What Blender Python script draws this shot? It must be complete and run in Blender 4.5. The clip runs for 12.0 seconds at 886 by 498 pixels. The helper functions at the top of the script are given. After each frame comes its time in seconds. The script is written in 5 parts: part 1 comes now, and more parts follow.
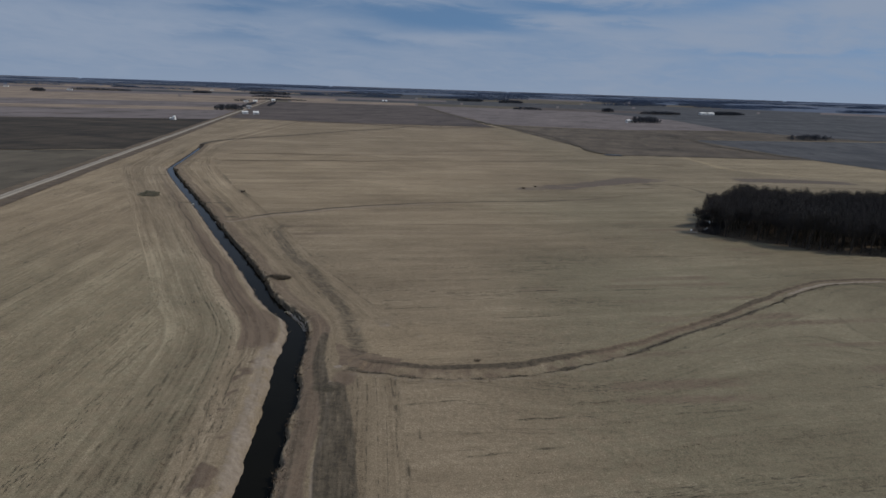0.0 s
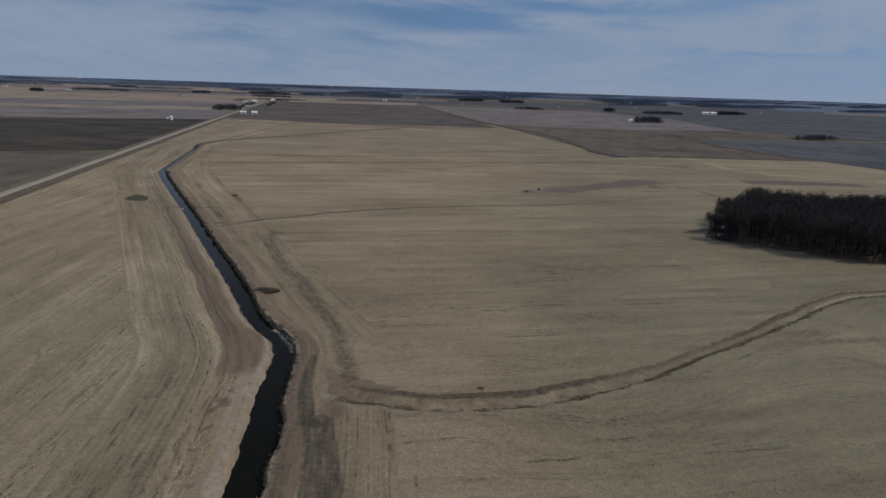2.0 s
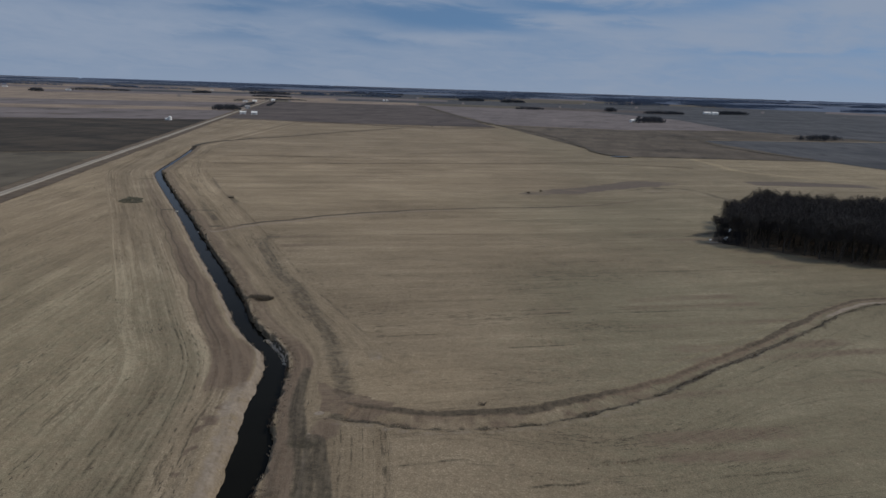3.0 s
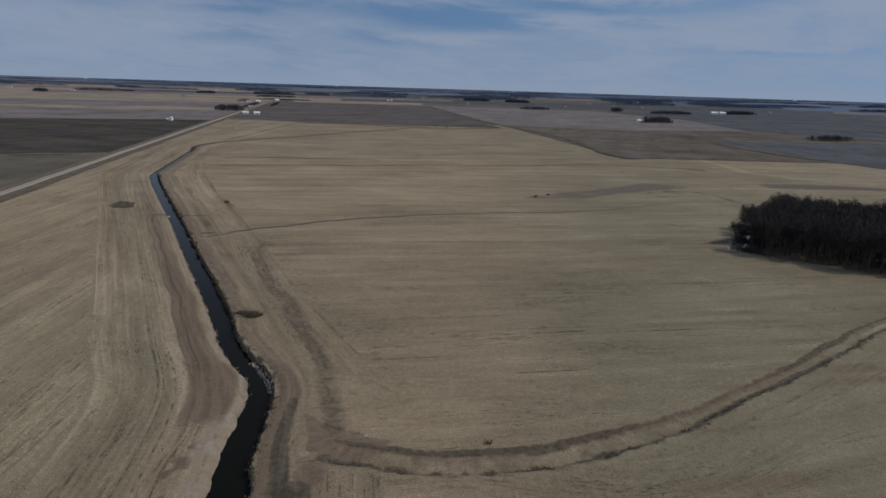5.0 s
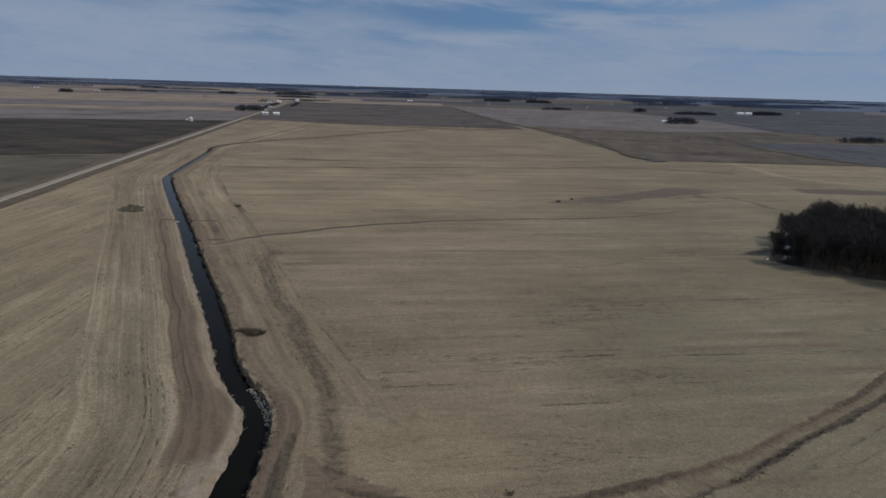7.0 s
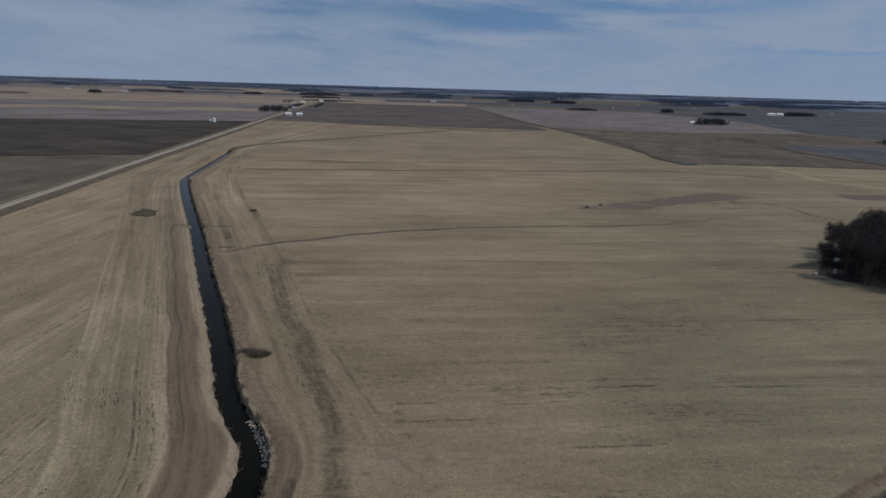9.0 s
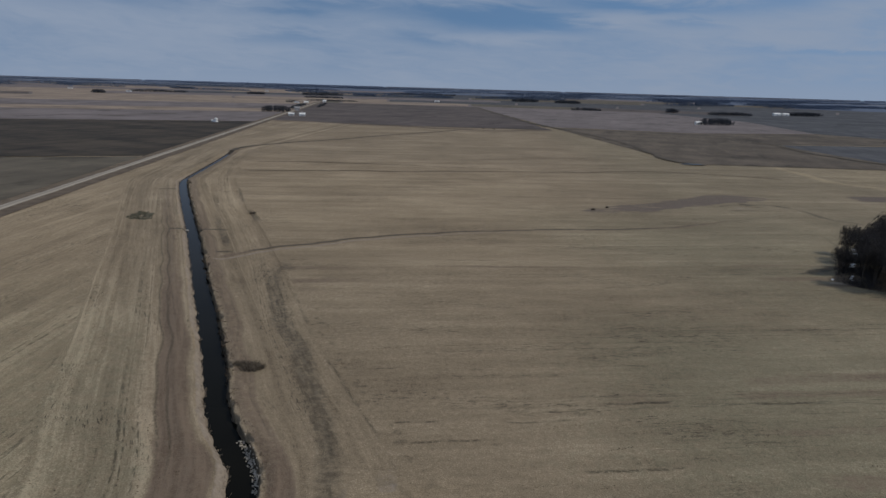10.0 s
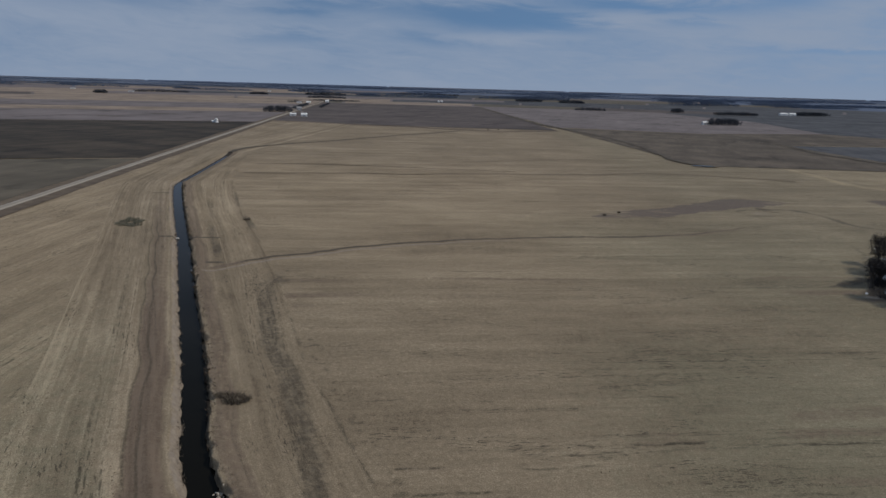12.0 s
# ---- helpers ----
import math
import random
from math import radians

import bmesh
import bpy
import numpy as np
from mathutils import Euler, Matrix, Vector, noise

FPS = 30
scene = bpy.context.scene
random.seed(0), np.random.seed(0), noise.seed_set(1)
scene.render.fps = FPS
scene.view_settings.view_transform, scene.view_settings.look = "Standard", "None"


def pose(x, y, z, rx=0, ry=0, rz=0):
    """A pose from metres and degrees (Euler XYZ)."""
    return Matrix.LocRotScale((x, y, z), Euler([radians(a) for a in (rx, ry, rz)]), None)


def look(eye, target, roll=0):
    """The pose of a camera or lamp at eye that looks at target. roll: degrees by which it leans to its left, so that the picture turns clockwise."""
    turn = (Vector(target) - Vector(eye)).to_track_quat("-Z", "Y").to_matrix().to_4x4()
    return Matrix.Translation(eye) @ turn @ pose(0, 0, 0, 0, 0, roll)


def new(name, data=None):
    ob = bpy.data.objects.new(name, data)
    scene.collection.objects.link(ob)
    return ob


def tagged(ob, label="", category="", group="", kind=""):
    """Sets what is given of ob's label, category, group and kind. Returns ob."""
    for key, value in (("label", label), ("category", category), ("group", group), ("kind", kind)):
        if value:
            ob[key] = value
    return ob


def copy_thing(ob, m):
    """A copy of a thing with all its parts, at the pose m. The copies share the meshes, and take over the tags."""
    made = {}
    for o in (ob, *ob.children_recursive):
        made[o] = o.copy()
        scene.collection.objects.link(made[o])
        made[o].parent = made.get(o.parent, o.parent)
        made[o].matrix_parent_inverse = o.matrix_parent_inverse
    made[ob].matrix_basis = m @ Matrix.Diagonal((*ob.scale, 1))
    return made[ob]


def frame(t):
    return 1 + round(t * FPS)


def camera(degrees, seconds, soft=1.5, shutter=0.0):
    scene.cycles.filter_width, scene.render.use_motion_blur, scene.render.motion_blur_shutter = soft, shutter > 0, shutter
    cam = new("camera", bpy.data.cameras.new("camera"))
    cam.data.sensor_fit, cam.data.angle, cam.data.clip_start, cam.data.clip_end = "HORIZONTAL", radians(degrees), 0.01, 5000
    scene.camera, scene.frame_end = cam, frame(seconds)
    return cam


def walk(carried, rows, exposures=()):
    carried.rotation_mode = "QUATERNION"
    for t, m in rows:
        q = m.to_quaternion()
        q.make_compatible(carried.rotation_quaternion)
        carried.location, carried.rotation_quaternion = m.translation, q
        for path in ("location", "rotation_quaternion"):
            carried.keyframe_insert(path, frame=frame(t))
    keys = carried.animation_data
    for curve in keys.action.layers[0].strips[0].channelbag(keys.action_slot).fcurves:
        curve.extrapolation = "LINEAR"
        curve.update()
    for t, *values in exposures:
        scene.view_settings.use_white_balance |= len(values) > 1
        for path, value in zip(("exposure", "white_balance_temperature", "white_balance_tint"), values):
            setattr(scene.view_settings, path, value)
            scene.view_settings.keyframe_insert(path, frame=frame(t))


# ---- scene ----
# ---------------------------------------------------------------- camera and its flight
cam = camera(70.0, 12.0, soft=1.5)
ROWS = [
    (0.0, 0.00, 0.00, 55.00, -14.21, 1.91, -1.17),
    (0.5, 0.05, 3.23, 54.99, -14.22, 1.90, -1.16),
    (1.0, 0.14, 6.44, 54.98, -14.22, 1.89, -1.16),
    (1.5, 0.25, 9.65, 54.97, -14.23, 1.87, -1.15),
    (2.0, 0.38, 12.85, 54.96, -14.24, 1.86, -1.10),
    (2.5, 0.53, 16.04, 54.95, -14.24, 1.85, -1.06),
    (3.0, 0.69, 19.24, 54.94, -14.25, 1.84, -1.03),
    (5.0, 1.35, 31.99, 54.91, -14.27, 1.79, -0.59),
    (5.5, 1.49, 35.19, 54.90, -14.28, 1.78, -0.27),
    (6.0, 1.61, 38.39, 54.89, -14.28, 1.77, 0.11),
    (6.5, 1.71, 41.60, 54.88, -14.29, 1.76, 0.59),
    (7.0, 1.78, 44.82, 54.87, -14.29, 1.75, 1.22),
    (9.0, 1.69, 57.84, 54.83, -14.31, 1.70, 3.34),
    (9.5, 1.55, 61.13, 54.82, -14.32, 1.69, 3.52),
    (10.0, 1.34, 64.45, 54.81, -14.33, 1.68, 3.65),
    (10.5, 1.08, 67.79, 54.80, -14.33, 1.67, 3.72),
    (11.0, 0.74, 71.15, 54.79, -14.34, 1.66, 3.83),
    (11.5, 0.34, 74.53, 54.78, -14.34, 1.64, 3.86),
    (12.0, -0.15, 77.94, 54.77, -14.35, 1.63, 3.94),
]


def aim(x, y, z, pitch, roll, yaw):
    a, b = radians(yaw), radians(pitch)
    ahead = Vector((-math.sin(a) * math.cos(b), math.cos(a) * math.cos(b), math.sin(b)))
    eye = Vector((x, y, z))
    return look(eye, eye + 10 * ahead, roll)


walk(cam, [(t, aim(*row)) for t, *row in ROWS])

# ---------------------------------------------------------------- sky and sun
SUN_ELEVATION, SUN_AZIMUTH = 47.0, 93.0          # azimuth clockwise from +y, the way of the flight
SUN_STRENGTH, SKY_STRENGTH, EXPOSURE = 2.33, 0.106, -0.28
scene.view_settings.exposure = EXPOSURE

world = bpy.data.worlds.new("sky")
scene.world = world
world.use_nodes = True
wn, wl = world.node_tree.nodes, world.node_tree.links
wn.clear()


def wnode(kind, **values):
    n = wn.new(kind)
    for key, value in values.items():
        n.inputs[key].default_value = value
    return n


sky_tex = wn.new("ShaderNodeTexSky")
sky_tex.sky_type, sky_tex.sun_disc = "NISHITA", False
sky_tex.sun_elevation, sky_tex.sun_rotation = radians(SUN_ELEVATION), radians(SUN_AZIMUTH)
sky_tex.altitude, sky_tex.air_density, sky_tex.dust_density, sky_tex.ozone_density = 400, 1.0, 1.0, 1.5
sky_way = wn.new("ShaderNodeTexCoord")
split = wn.new("ShaderNodeSeparateXYZ")
wl.new(sky_way.outputs["Generated"], split.inputs[0])
# thin high cloud all round: the blue behind it is that of a higher sky
higher = wn.new("ShaderNodeVectorMath")
higher.operation = "ADD"
higher.inputs[1].default_value = (0, 0, 0.42)
wl.new(sky_way.outputs["Generated"], higher.inputs[0])
level = wn.new("ShaderNodeVectorMath")
level.operation = "NORMALIZE"
wl.new(higher.outputs[0], level.inputs[0])
wl.new(level.outputs[0], sky_tex.inputs[0])


def wmath(op, a, b=0.0, c=None):
    m = wn.new("ShaderNodeMath")
    m.operation = op
    for socket, value in zip(m.inputs, (a, b) if c is None else (a, b, c)):
        if isinstance(value, bpy.types.NodeSocket):
            wl.new(value, socket)
        else:
            socket.default_value = value
    return m.outputs[0]


# thin cirrus: soft uneven sheets, drawn out sideways low over the plain
bearing = wmath("DIVIDE", split.outputs["X"], wmath("MAXIMUM", wmath("ABSOLUTE", split.outputs["Y"]), 0.05))
layer = wn.new("ShaderNodeCombineXYZ")
wl.new(bearing, layer.inputs["X"])
wl.new(wmath("MULTIPLY_ADD", bearing, 0.05, split.outputs["Z"]), layer.inputs["Y"])
wl.new(split.outputs["Y"], layer.inputs["Z"])
turned = wn.new("ShaderNodeMapping")
turned.inputs["Location"].default_value = (2.3, 0.7, 0.0)
turned.inputs["Scale"].default_value = (4.0, 18.0, 1)
wl.new(layer.outputs[0], turned.inputs[0])
wisps = wnode("ShaderNodeTexNoise", Scale=1.0, Detail=7.0, Roughness=0.55, Distortion=0.7)
wl.new(turned.outputs[0], wisps.inputs["Vector"])
# finer fibres drawn out along the wind
combed = wn.new("ShaderNodeMapping")
combed.inputs["Scale"].default_value = (13.0, 75.0, 1)
wl.new(layer.outputs[0], combed.inputs[0])
fibres = wnode("ShaderNodeTexNoise", Scale=1.0, Detail=5.0, Roughness=0.6, Distortion=1.1)
wl.new(combed.outputs[0], fibres.inputs["Vector"])
frayed = wmath("MULTIPLY_ADD", wmath("SUBTRACT", fibres.outputs["Fac"], 0.5), 0.8, wmath("MULTIPLY", wmath("SUBTRACT", wisps.outputs["Fac"], 0.5), 1.5))
# where the veil thins out to blue, and where it is thicker: bearing, height, half sizes, lean, amount
ahead_only = wmath("ADD", bearing, wmath("MULTIPLY", wmath("LESS_THAN", split.outputs["Y"], 0.0), 90.0))
rise = wmath("ADD", split.outputs["Z"], wmath("MULTIPLY", frayed, 0.022))
shift_b = wmath("MULTIPLY_ADD", wmath("SUBTRACT", wisps.outputs["Fac"], 0.5), 0.30, ahead_only)
cover_sum = 0.0
for at, high, wide, tall_, lean_, amount in (
        (0.00, 0.103, 0.17, 0.022, -0.06, -0.80), (0.22, 0.122, 0.15, 0.012, -0.06, -0.70), (-0.10, 0.068, 0.075, 0.011, -0.05, -0.42), (-0.27, 0.113, 0.075, 0.010, -0.05, -0.40),
        (-0.32, 0.098, 0.06, 0.009, -0.05, -0.42), (-0.33, 0.062, 0.06, 0.008, 0.0, -0.25), (0.43, 0.128, 0.075, 0.014, 0.05, -0.36), (0.30, 0.098, 0.06, 0.006, -0.06, -0.30), (0.50, 0.058, 0.16, 0.0055, -0.01, -0.30),
        (0.63, 0.142, 0.16, 0.012, 0.06, -0.34), (-0.60, 0.110, 0.16, 0.018, 0.0, -0.35),
        (0.02, 0.073, 0.12, 0.008, 0.03, 0.26), (0.20, 0.104, 0.13, 0.008, 0.02, 0.30), (0.66, 0.118, 0.12, 0.010, 0.05, 0.30), (-0.22, 0.135, 0.25, 0.010, 0.0, 0.15)):
    off_b = wmath("SUBTRACT", shift_b, at)
    off_h = wmath("SUBTRACT", wmath("SUBTRACT", rise, high), wmath("MULTIPLY", off_b, lean_))
    near_ = wmath("ADD", wmath("POWER", wmath("ABSOLUTE", wmath("DIVIDE", off_b, wide)), 2.0), wmath("POWER", wmath("ABSOLUTE", wmath("DIVIDE", off_h, tall_)), 2.0))
    cover_sum = wmath("MULTIPLY_ADD", wmath("POWER", 2.718, wmath("MULTIPLY", near_, -1.0)), amount, cover_sum)
veil = wn.new("ShaderNodeMapRange")
veil.interpolation_type = "SMOOTHSTEP"
veil.inputs["From Min"].default_value, veil.inputs["From Max"].default_value = 0.0, 1.0
veil.inputs["To Min"].default_value, veil.inputs["To Max"].default_value = 0.16, 1.0
wl.new(wmath("ADD", wmath("ADD", cover_sum, 0.74), wmath("MULTIPLY", frayed, 0.60)), veil.inputs["Value"])
clouded = wn.new("ShaderNodeMix")
clouded.data_type = "RGBA"
clouded.inputs["B"].default_value = (2.88, 3.58, 4.80, 1)
low_haze = wn.new("ShaderNodeMapRange")
low_haze.interpolation_type = "SMOOTHSTEP"
low_haze.inputs["From Min"].default_value, low_haze.inputs["From Max"].default_value = 0.0, 0.085
low_haze.inputs["To Min"].default_value, low_haze.inputs["To Max"].default_value = 0.88, 0.0
wl.new(split.outputs["Z"], low_haze.inputs["Value"])
thick = wn.new("ShaderNodeMath")
thick.operation = "MAXIMUM"
wl.new(veil.outputs[0], thick.inputs[0])
wl.new(low_haze.outputs[0], thick.inputs[1])
wl.new(thick.outputs[0], clouded.inputs["Factor"])
clear = wn.new("ShaderNodeMix")
clear.data_type, clear.blend_type = "RGBA", "MULTIPLY"
clear.inputs["Factor"].default_value = 1.0
clear.inputs["B"].default_value = (0.76, 1.05, 1.14, 1)
wl.new(sky_tex.outputs[0], clear.inputs["A"])
wl.new(clear.outputs["Result"], clouded.inputs["A"])
glow = wnode("ShaderNodeBackground", Strength=SKY_STRENGTH)
wl.new(clouded.outputs["Result"], glow.inputs["Color"])
world_out = wn.new("ShaderNodeOutputWorld")
wl.new(glow.outputs[0], world_out.inputs[0])

sun = new("sun", bpy.data.lights.new("sun", "SUN"))
sun.data.energy, sun.data.angle, sun.data.color = SUN_STRENGTH, radians(1.0), (1.0, 0.92, 0.80)
a, b = radians(SUN_AZIMUTH), radians(SUN_ELEVATION)
to_sun = Vector((math.sin(a) * math.cos(b), math.cos(a) * math.cos(b), math.sin(b)))
sun.matrix_world = look(to_sun * 300, (0, 0, 0))

# ---------------------------------------------------------------- materials
class Nodes:
    """A short hand for building a node material."""

    def __init__(self, name, roughness=0.9, metallic=0.0, specular=0.25):
        self.mat = bpy.data.materials.new(name)
        self.mat.use_nodes = True
        self.tree = self.mat.node_tree
        self.n, self.l = self.tree.nodes, self.tree.links
        self.shader = self.n["Principled BSDF"]
        self.shader.inputs["Roughness"].default_value = roughness
        self.shader.inputs["Metallic"].default_value = metallic
        self.shader.inputs["Specular IOR Level"].default_value = specular
        self.place = self.n.new("ShaderNodeTexCoord").outputs["Object"]

    def put(self, socket, value):
        if isinstance(value, bpy.types.NodeSocket):
            self.l.new(value, socket)
        else:
            socket.default_value = value

    def stretch(self, vector, scale, shift=(0, 0, 0)):
        m = self.n.new("ShaderNodeMapping")
        m.inputs["Scale"].default_value = scale
        m.inputs["Location"].default_value = shift
        self.put(m.inputs["Vector"], vector)
        return m.outputs[0]

    def noise(self, scale=1.0, detail=4.0, rough=0.55, vector=None, distortion=0.0):
        t = self.n.new("ShaderNodeTexNoise")
        self.put(t.inputs["Vector"], vector or self.place)
        t.inputs["Scale"].default_value, t.inputs["Detail"].default_value = scale, detail
        t.inputs["Roughness"].default_value, t.inputs["Distortion"].default_value = rough, distortion
        return t.outputs["Fac"]

    def step(self, value, lo, hi, to_lo=0.0, to_hi=1.0):
        m = self.n.new("ShaderNodeMapRange")
        m.interpolation_type = "SMOOTHSTEP"
        self.put(m.inputs["Value"], value)
        for key, v in (("From Min", lo), ("From Max", hi), ("To Min", to_lo), ("To Max", to_hi)):
            m.inputs[key].default_value = v
        return m.outputs[0]

    def maths(self, op, a, b=0.0):
        m = self.n.new("ShaderNodeMath")
        m.operation = op
        self.put(m.inputs[0], a)
        self.put(m.inputs[1], b)
        return m.outputs[0]

    def mix(self, factor, a, b, blend="MIX"):
        m = self.n.new("ShaderNodeMix")
        m.data_type, m.blend_type = "RGBA", blend
        self.put(m.inputs["Factor"], factor)
        for key, v in (("A", a), ("B", b)):
            self.put(m.inputs[key], (*v, 1) if isinstance(v, tuple) and len(v) == 3 else v)
        return m.outputs["Result"]

    def attribute(self, name):
        m = self.n.new("ShaderNodeAttribute")
        m.attribute_name = name
        return m

    def parts_of(self, socket):
        m = self.n.new("ShaderNodeSeparateColor")
        self.put(m.inputs[0], socket)
        return m.outputs

    def per_object(self):
        return self.n.new("ShaderNodeObjectInfo").outputs["Random"]

    def per_island(self):
        return self.n.new("ShaderNodeNewGeometry").outputs["Random Per Island"]

    def bump(self, height, strength=0.3, distance=0.1):
        m = self.n.new("ShaderNodeBump")
        m.inputs["Strength"].default_value, m.inputs["Distance"].default_value = strength, distance
        self.put(m.inputs["Height"], height)
        self.l.new(m.outputs[0], self.shader.inputs["Normal"])

    def done(self, colour):
        self.put(self.shader.inputs["Base Color"], colour)
        return self.mat


def stubble_ground():
    """Harvested cropland: straw in rows, with bare soil, damp residue, painted shade, bleached grass and green-grey
    weeds where the attributes say.
    """
    k = Nodes("stubble_field")
    rows = k.attribute("rows").outputs["Vector"]
    covering = k.attribute("cover")
    cover = k.parts_of(covering.outputs["Color"])
    extra_marks = k.attribute("extra")
    extra = k.parts_of(extra_marks.outputs["Color"])
    broad = k.noise(1, 4, 0.5, k.stretch(rows, (0.085, 0.006, 1)))
    passes = k.noise(1, 5, 0.6, k.stretch(rows, (0.35, 0.024, 1), (7, 3, 0)))
    drill = k.noise(1, 3, 0.6, k.stretch(rows, (1.3, 0.14, 1), (1, 9, 0)))
    clumps = k.noise(0.9, 6, 0.7)
    blotch = k.noise(0.018, 5, 0.55)
    grit = k.noise(4.0, 3, 0.7)
    gain = k.n.new("ShaderNodeSeparateXYZ")
    k.put(gain.inputs[0], rows)
    gain = gain.outputs["Z"]
    smear = k.noise(1, 4, 0.6, k.stretch(rows, (0.22, 0.07, 1), (2, 8, 0)))
    lanes = k.noise(1, 2, 0.5, k.stretch(rows, (0.16, 0.006, 1), (5, 1, 0)))
    streaks, grains = 0.0, 0.5
    for grain, size in ((broad, 0.72), (lanes, 0.75), (passes, 0.5), (drill, 0.42)):
        streaks = k.maths("ADD", streaks, k.maths("MULTIPLY", k.maths("SUBTRACT", grain, 0.5), size))
    for grain, size in ((blotch, 0.75), (clumps, 0.8), (grit, 1.5), (smear, 0.45)):
        grains = k.maths("ADD", grains, k.maths("MULTIPLY", k.maths("SUBTRACT", grain, 0.5), size))
    furrows = k.noise(1, 2, 0.6, k.stretch(rows, (1.05, 0.012, 1), (8, 4, 0)))
    streaks = k.maths("ADD", streaks, k.maths("MULTIPLY", k.maths("SUBTRACT", furrows, 0.5), k.step(gain, 0.55, 0.85, 0.15, 0.8)))
    tone = k.maths("ADD", grains, k.maths("MULTIPLY", streaks, gain))
    straw = k.mix(k.step(tone, -0.05, 0.55), (0.110, 0.084, 0.056), (0.246, 0.198, 0.136))
    straw = k.mix(k.step(tone, 0.45, 1.1), straw, (0.44, 0.365, 0.262))
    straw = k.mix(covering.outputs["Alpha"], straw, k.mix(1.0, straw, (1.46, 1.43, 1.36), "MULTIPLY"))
    # thin dark drill lines between the passes, broken into strokes
    comb = k.maths("ABSOLUTE", k.maths("SUBTRACT", k.noise(1, 1, 0.4, k.stretch(rows, (0.42, 0.004, 1), (4, 6, 0))), 0.5))
    strokes = k.step(k.noise(1, 4, 0.7, k.stretch(rows, (1.6, 0.34, 1), (9, 9, 0))), 0.44, 0.60)
    zones = k.step(k.noise(1, 3, 0.5, k.stretch(rows, (0.06, 0.012, 1), (6, 3, 0))), 0.42, 0.60)
    lines = k.maths("MULTIPLY", k.step(comb, 0.008, 0.034, 1.0, 0.0), k.maths("MULTIPLY", strokes, zones))
    straw = k.mix(k.maths("MULTIPLY", lines, k.step(gain, 0.5, 1.0, 0.6, 0.85)), straw, (0.070, 0.058, 0.040))
    # olive weeds between the rows, a tint that also serves as painted shade
    fuzz = k.maths("SUBTRACT", k.noise(0.35, 5, 0.7), 0.5)
    green = k.mix(1.0, straw, (0.815, 0.895, 0.885), "MULTIPLY")
    green = k.mix(k.step(k.noise(2.2, 4, 0.7), 0.5, 0.68, 0, 0.35), green, (0.085, 0.098, 0.055))
    straw = k.mix(k.step(k.maths("ADD", extra["Red"], k.maths("MULTIPLY", fuzz, 0.9)), 0.05, 0.75), straw, green)
    # gaps where dark soil shows: scattered specks in broken lines
    specks = k.noise(1, 4, 0.75, k.stretch(rows, (2.6, 0.42, 1), (3, 5, 0)))
    where = k.noise(1, 3, 0.5, k.stretch(rows, (0.13, 0.035, 1), (11, 2, 0)))
    gap = k.maths("MULTIPLY", k.step(specks, 0.54, 0.62), k.step(where, 0.54, 0.66, 0.03, 0.85))
    straw = k.mix(gap, straw, (0.045, 0.038, 0.028))
    # bare brown soil, dark residue with painted shade, bleached grass, dry purplish grass
    edge = k.maths("MULTIPLY", k.maths("SUBTRACT", k.noise(0.6, 6, 0.7), 0.5), 0.8)
    soil_c = k.mix(k.step(k.noise(1, 5, 0.65, k.stretch(rows, (0.9, 0.05, 1))), 0.35, 0.65), (0.126, 0.092, 0.066), (0.190, 0.143, 0.105))
    soil_c = k.mix(k.step(k.maths("ADD", k.maths("MULTIPLY", clumps, 0.5), k.maths("MULTIPLY", grit, 0.5)), 0.42, 0.62, 0, 0.6), soil_c, (0.205, 0.165, 0.122))
    soil_c = k.mix(k.step(grit, 0.44, 0.30, 0, 0.4), soil_c, (0.085, 0.064, 0.047))
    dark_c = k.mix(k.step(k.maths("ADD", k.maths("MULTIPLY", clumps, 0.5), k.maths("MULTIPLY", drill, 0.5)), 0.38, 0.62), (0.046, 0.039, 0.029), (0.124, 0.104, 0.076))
    pale_c = k.mix(k.step(clumps, 0.3, 0.7), (0.335, 0.288, 0.236), (0.220, 0.184, 0.148))
    out = k.mix(k.step(k.maths("ADD", cover["Red"], edge), 0.25, 0.75), straw, soil_c)
    out = k.mix(k.step(k.maths("ADD", cover["Blue"], edge), 0.3, 0.7), out, pale_c)
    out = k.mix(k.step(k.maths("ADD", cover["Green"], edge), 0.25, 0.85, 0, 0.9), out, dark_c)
    out = k.mix(k.step(k.maths("ADD", extra["Green"], edge), 0.25, 0.7, 0, 0.88), out, k.mix(k.step(clumps, 0.35, 0.65), (0.100, 0.080, 0.070), (0.158, 0.128, 0.110)))
    out = k.mix(k.step(k.maths("ADD", extra["Blue"], edge), 0.3, 0.7), out, (0.05, 0.042, 0.035))
    thin = k.maths("MULTIPLY", extra_marks.outputs["Alpha"], k.step(k.noise(1.5, 4, 0.7), 0.30, 0.55, 0.35, 1.0))
    out = k.mix(k.step(thin, 0.08, 0.9, 0, 0.9), out, (0.052, 0.045, 0.030))
    out = k.mix(1.0, out, (0.918, 0.889, 0.860), "MULTIPLY")
    k.bump(k.maths("ADD", k.maths("MULTIPLY", drill, 0.7), k.maths("ADD", clumps, grit)), 0.55, 0.18)
    return k.done(out)


def plain(name, low, high, scale=0.5, rough=0.9, metal=0.0, spec=0.2, bump=0.2, fine=8.0, dist=0.03):
    """Two tones mixed by noise at two scales, with fine relief."""
    k = Nodes(name, rough, metal, spec)
    c = k.mix(k.step(k.noise(scale, 5, 0.6), 0.3, 0.7), low, high)
    f = k.noise(scale * fine, 4, 0.65)
    c = k.mix(k.step(f, 0.35, 0.75, 0, 0.35), c, tuple(0.6 * v for v in low))
    k.bump(f, bump, dist)
    return k.done(c)


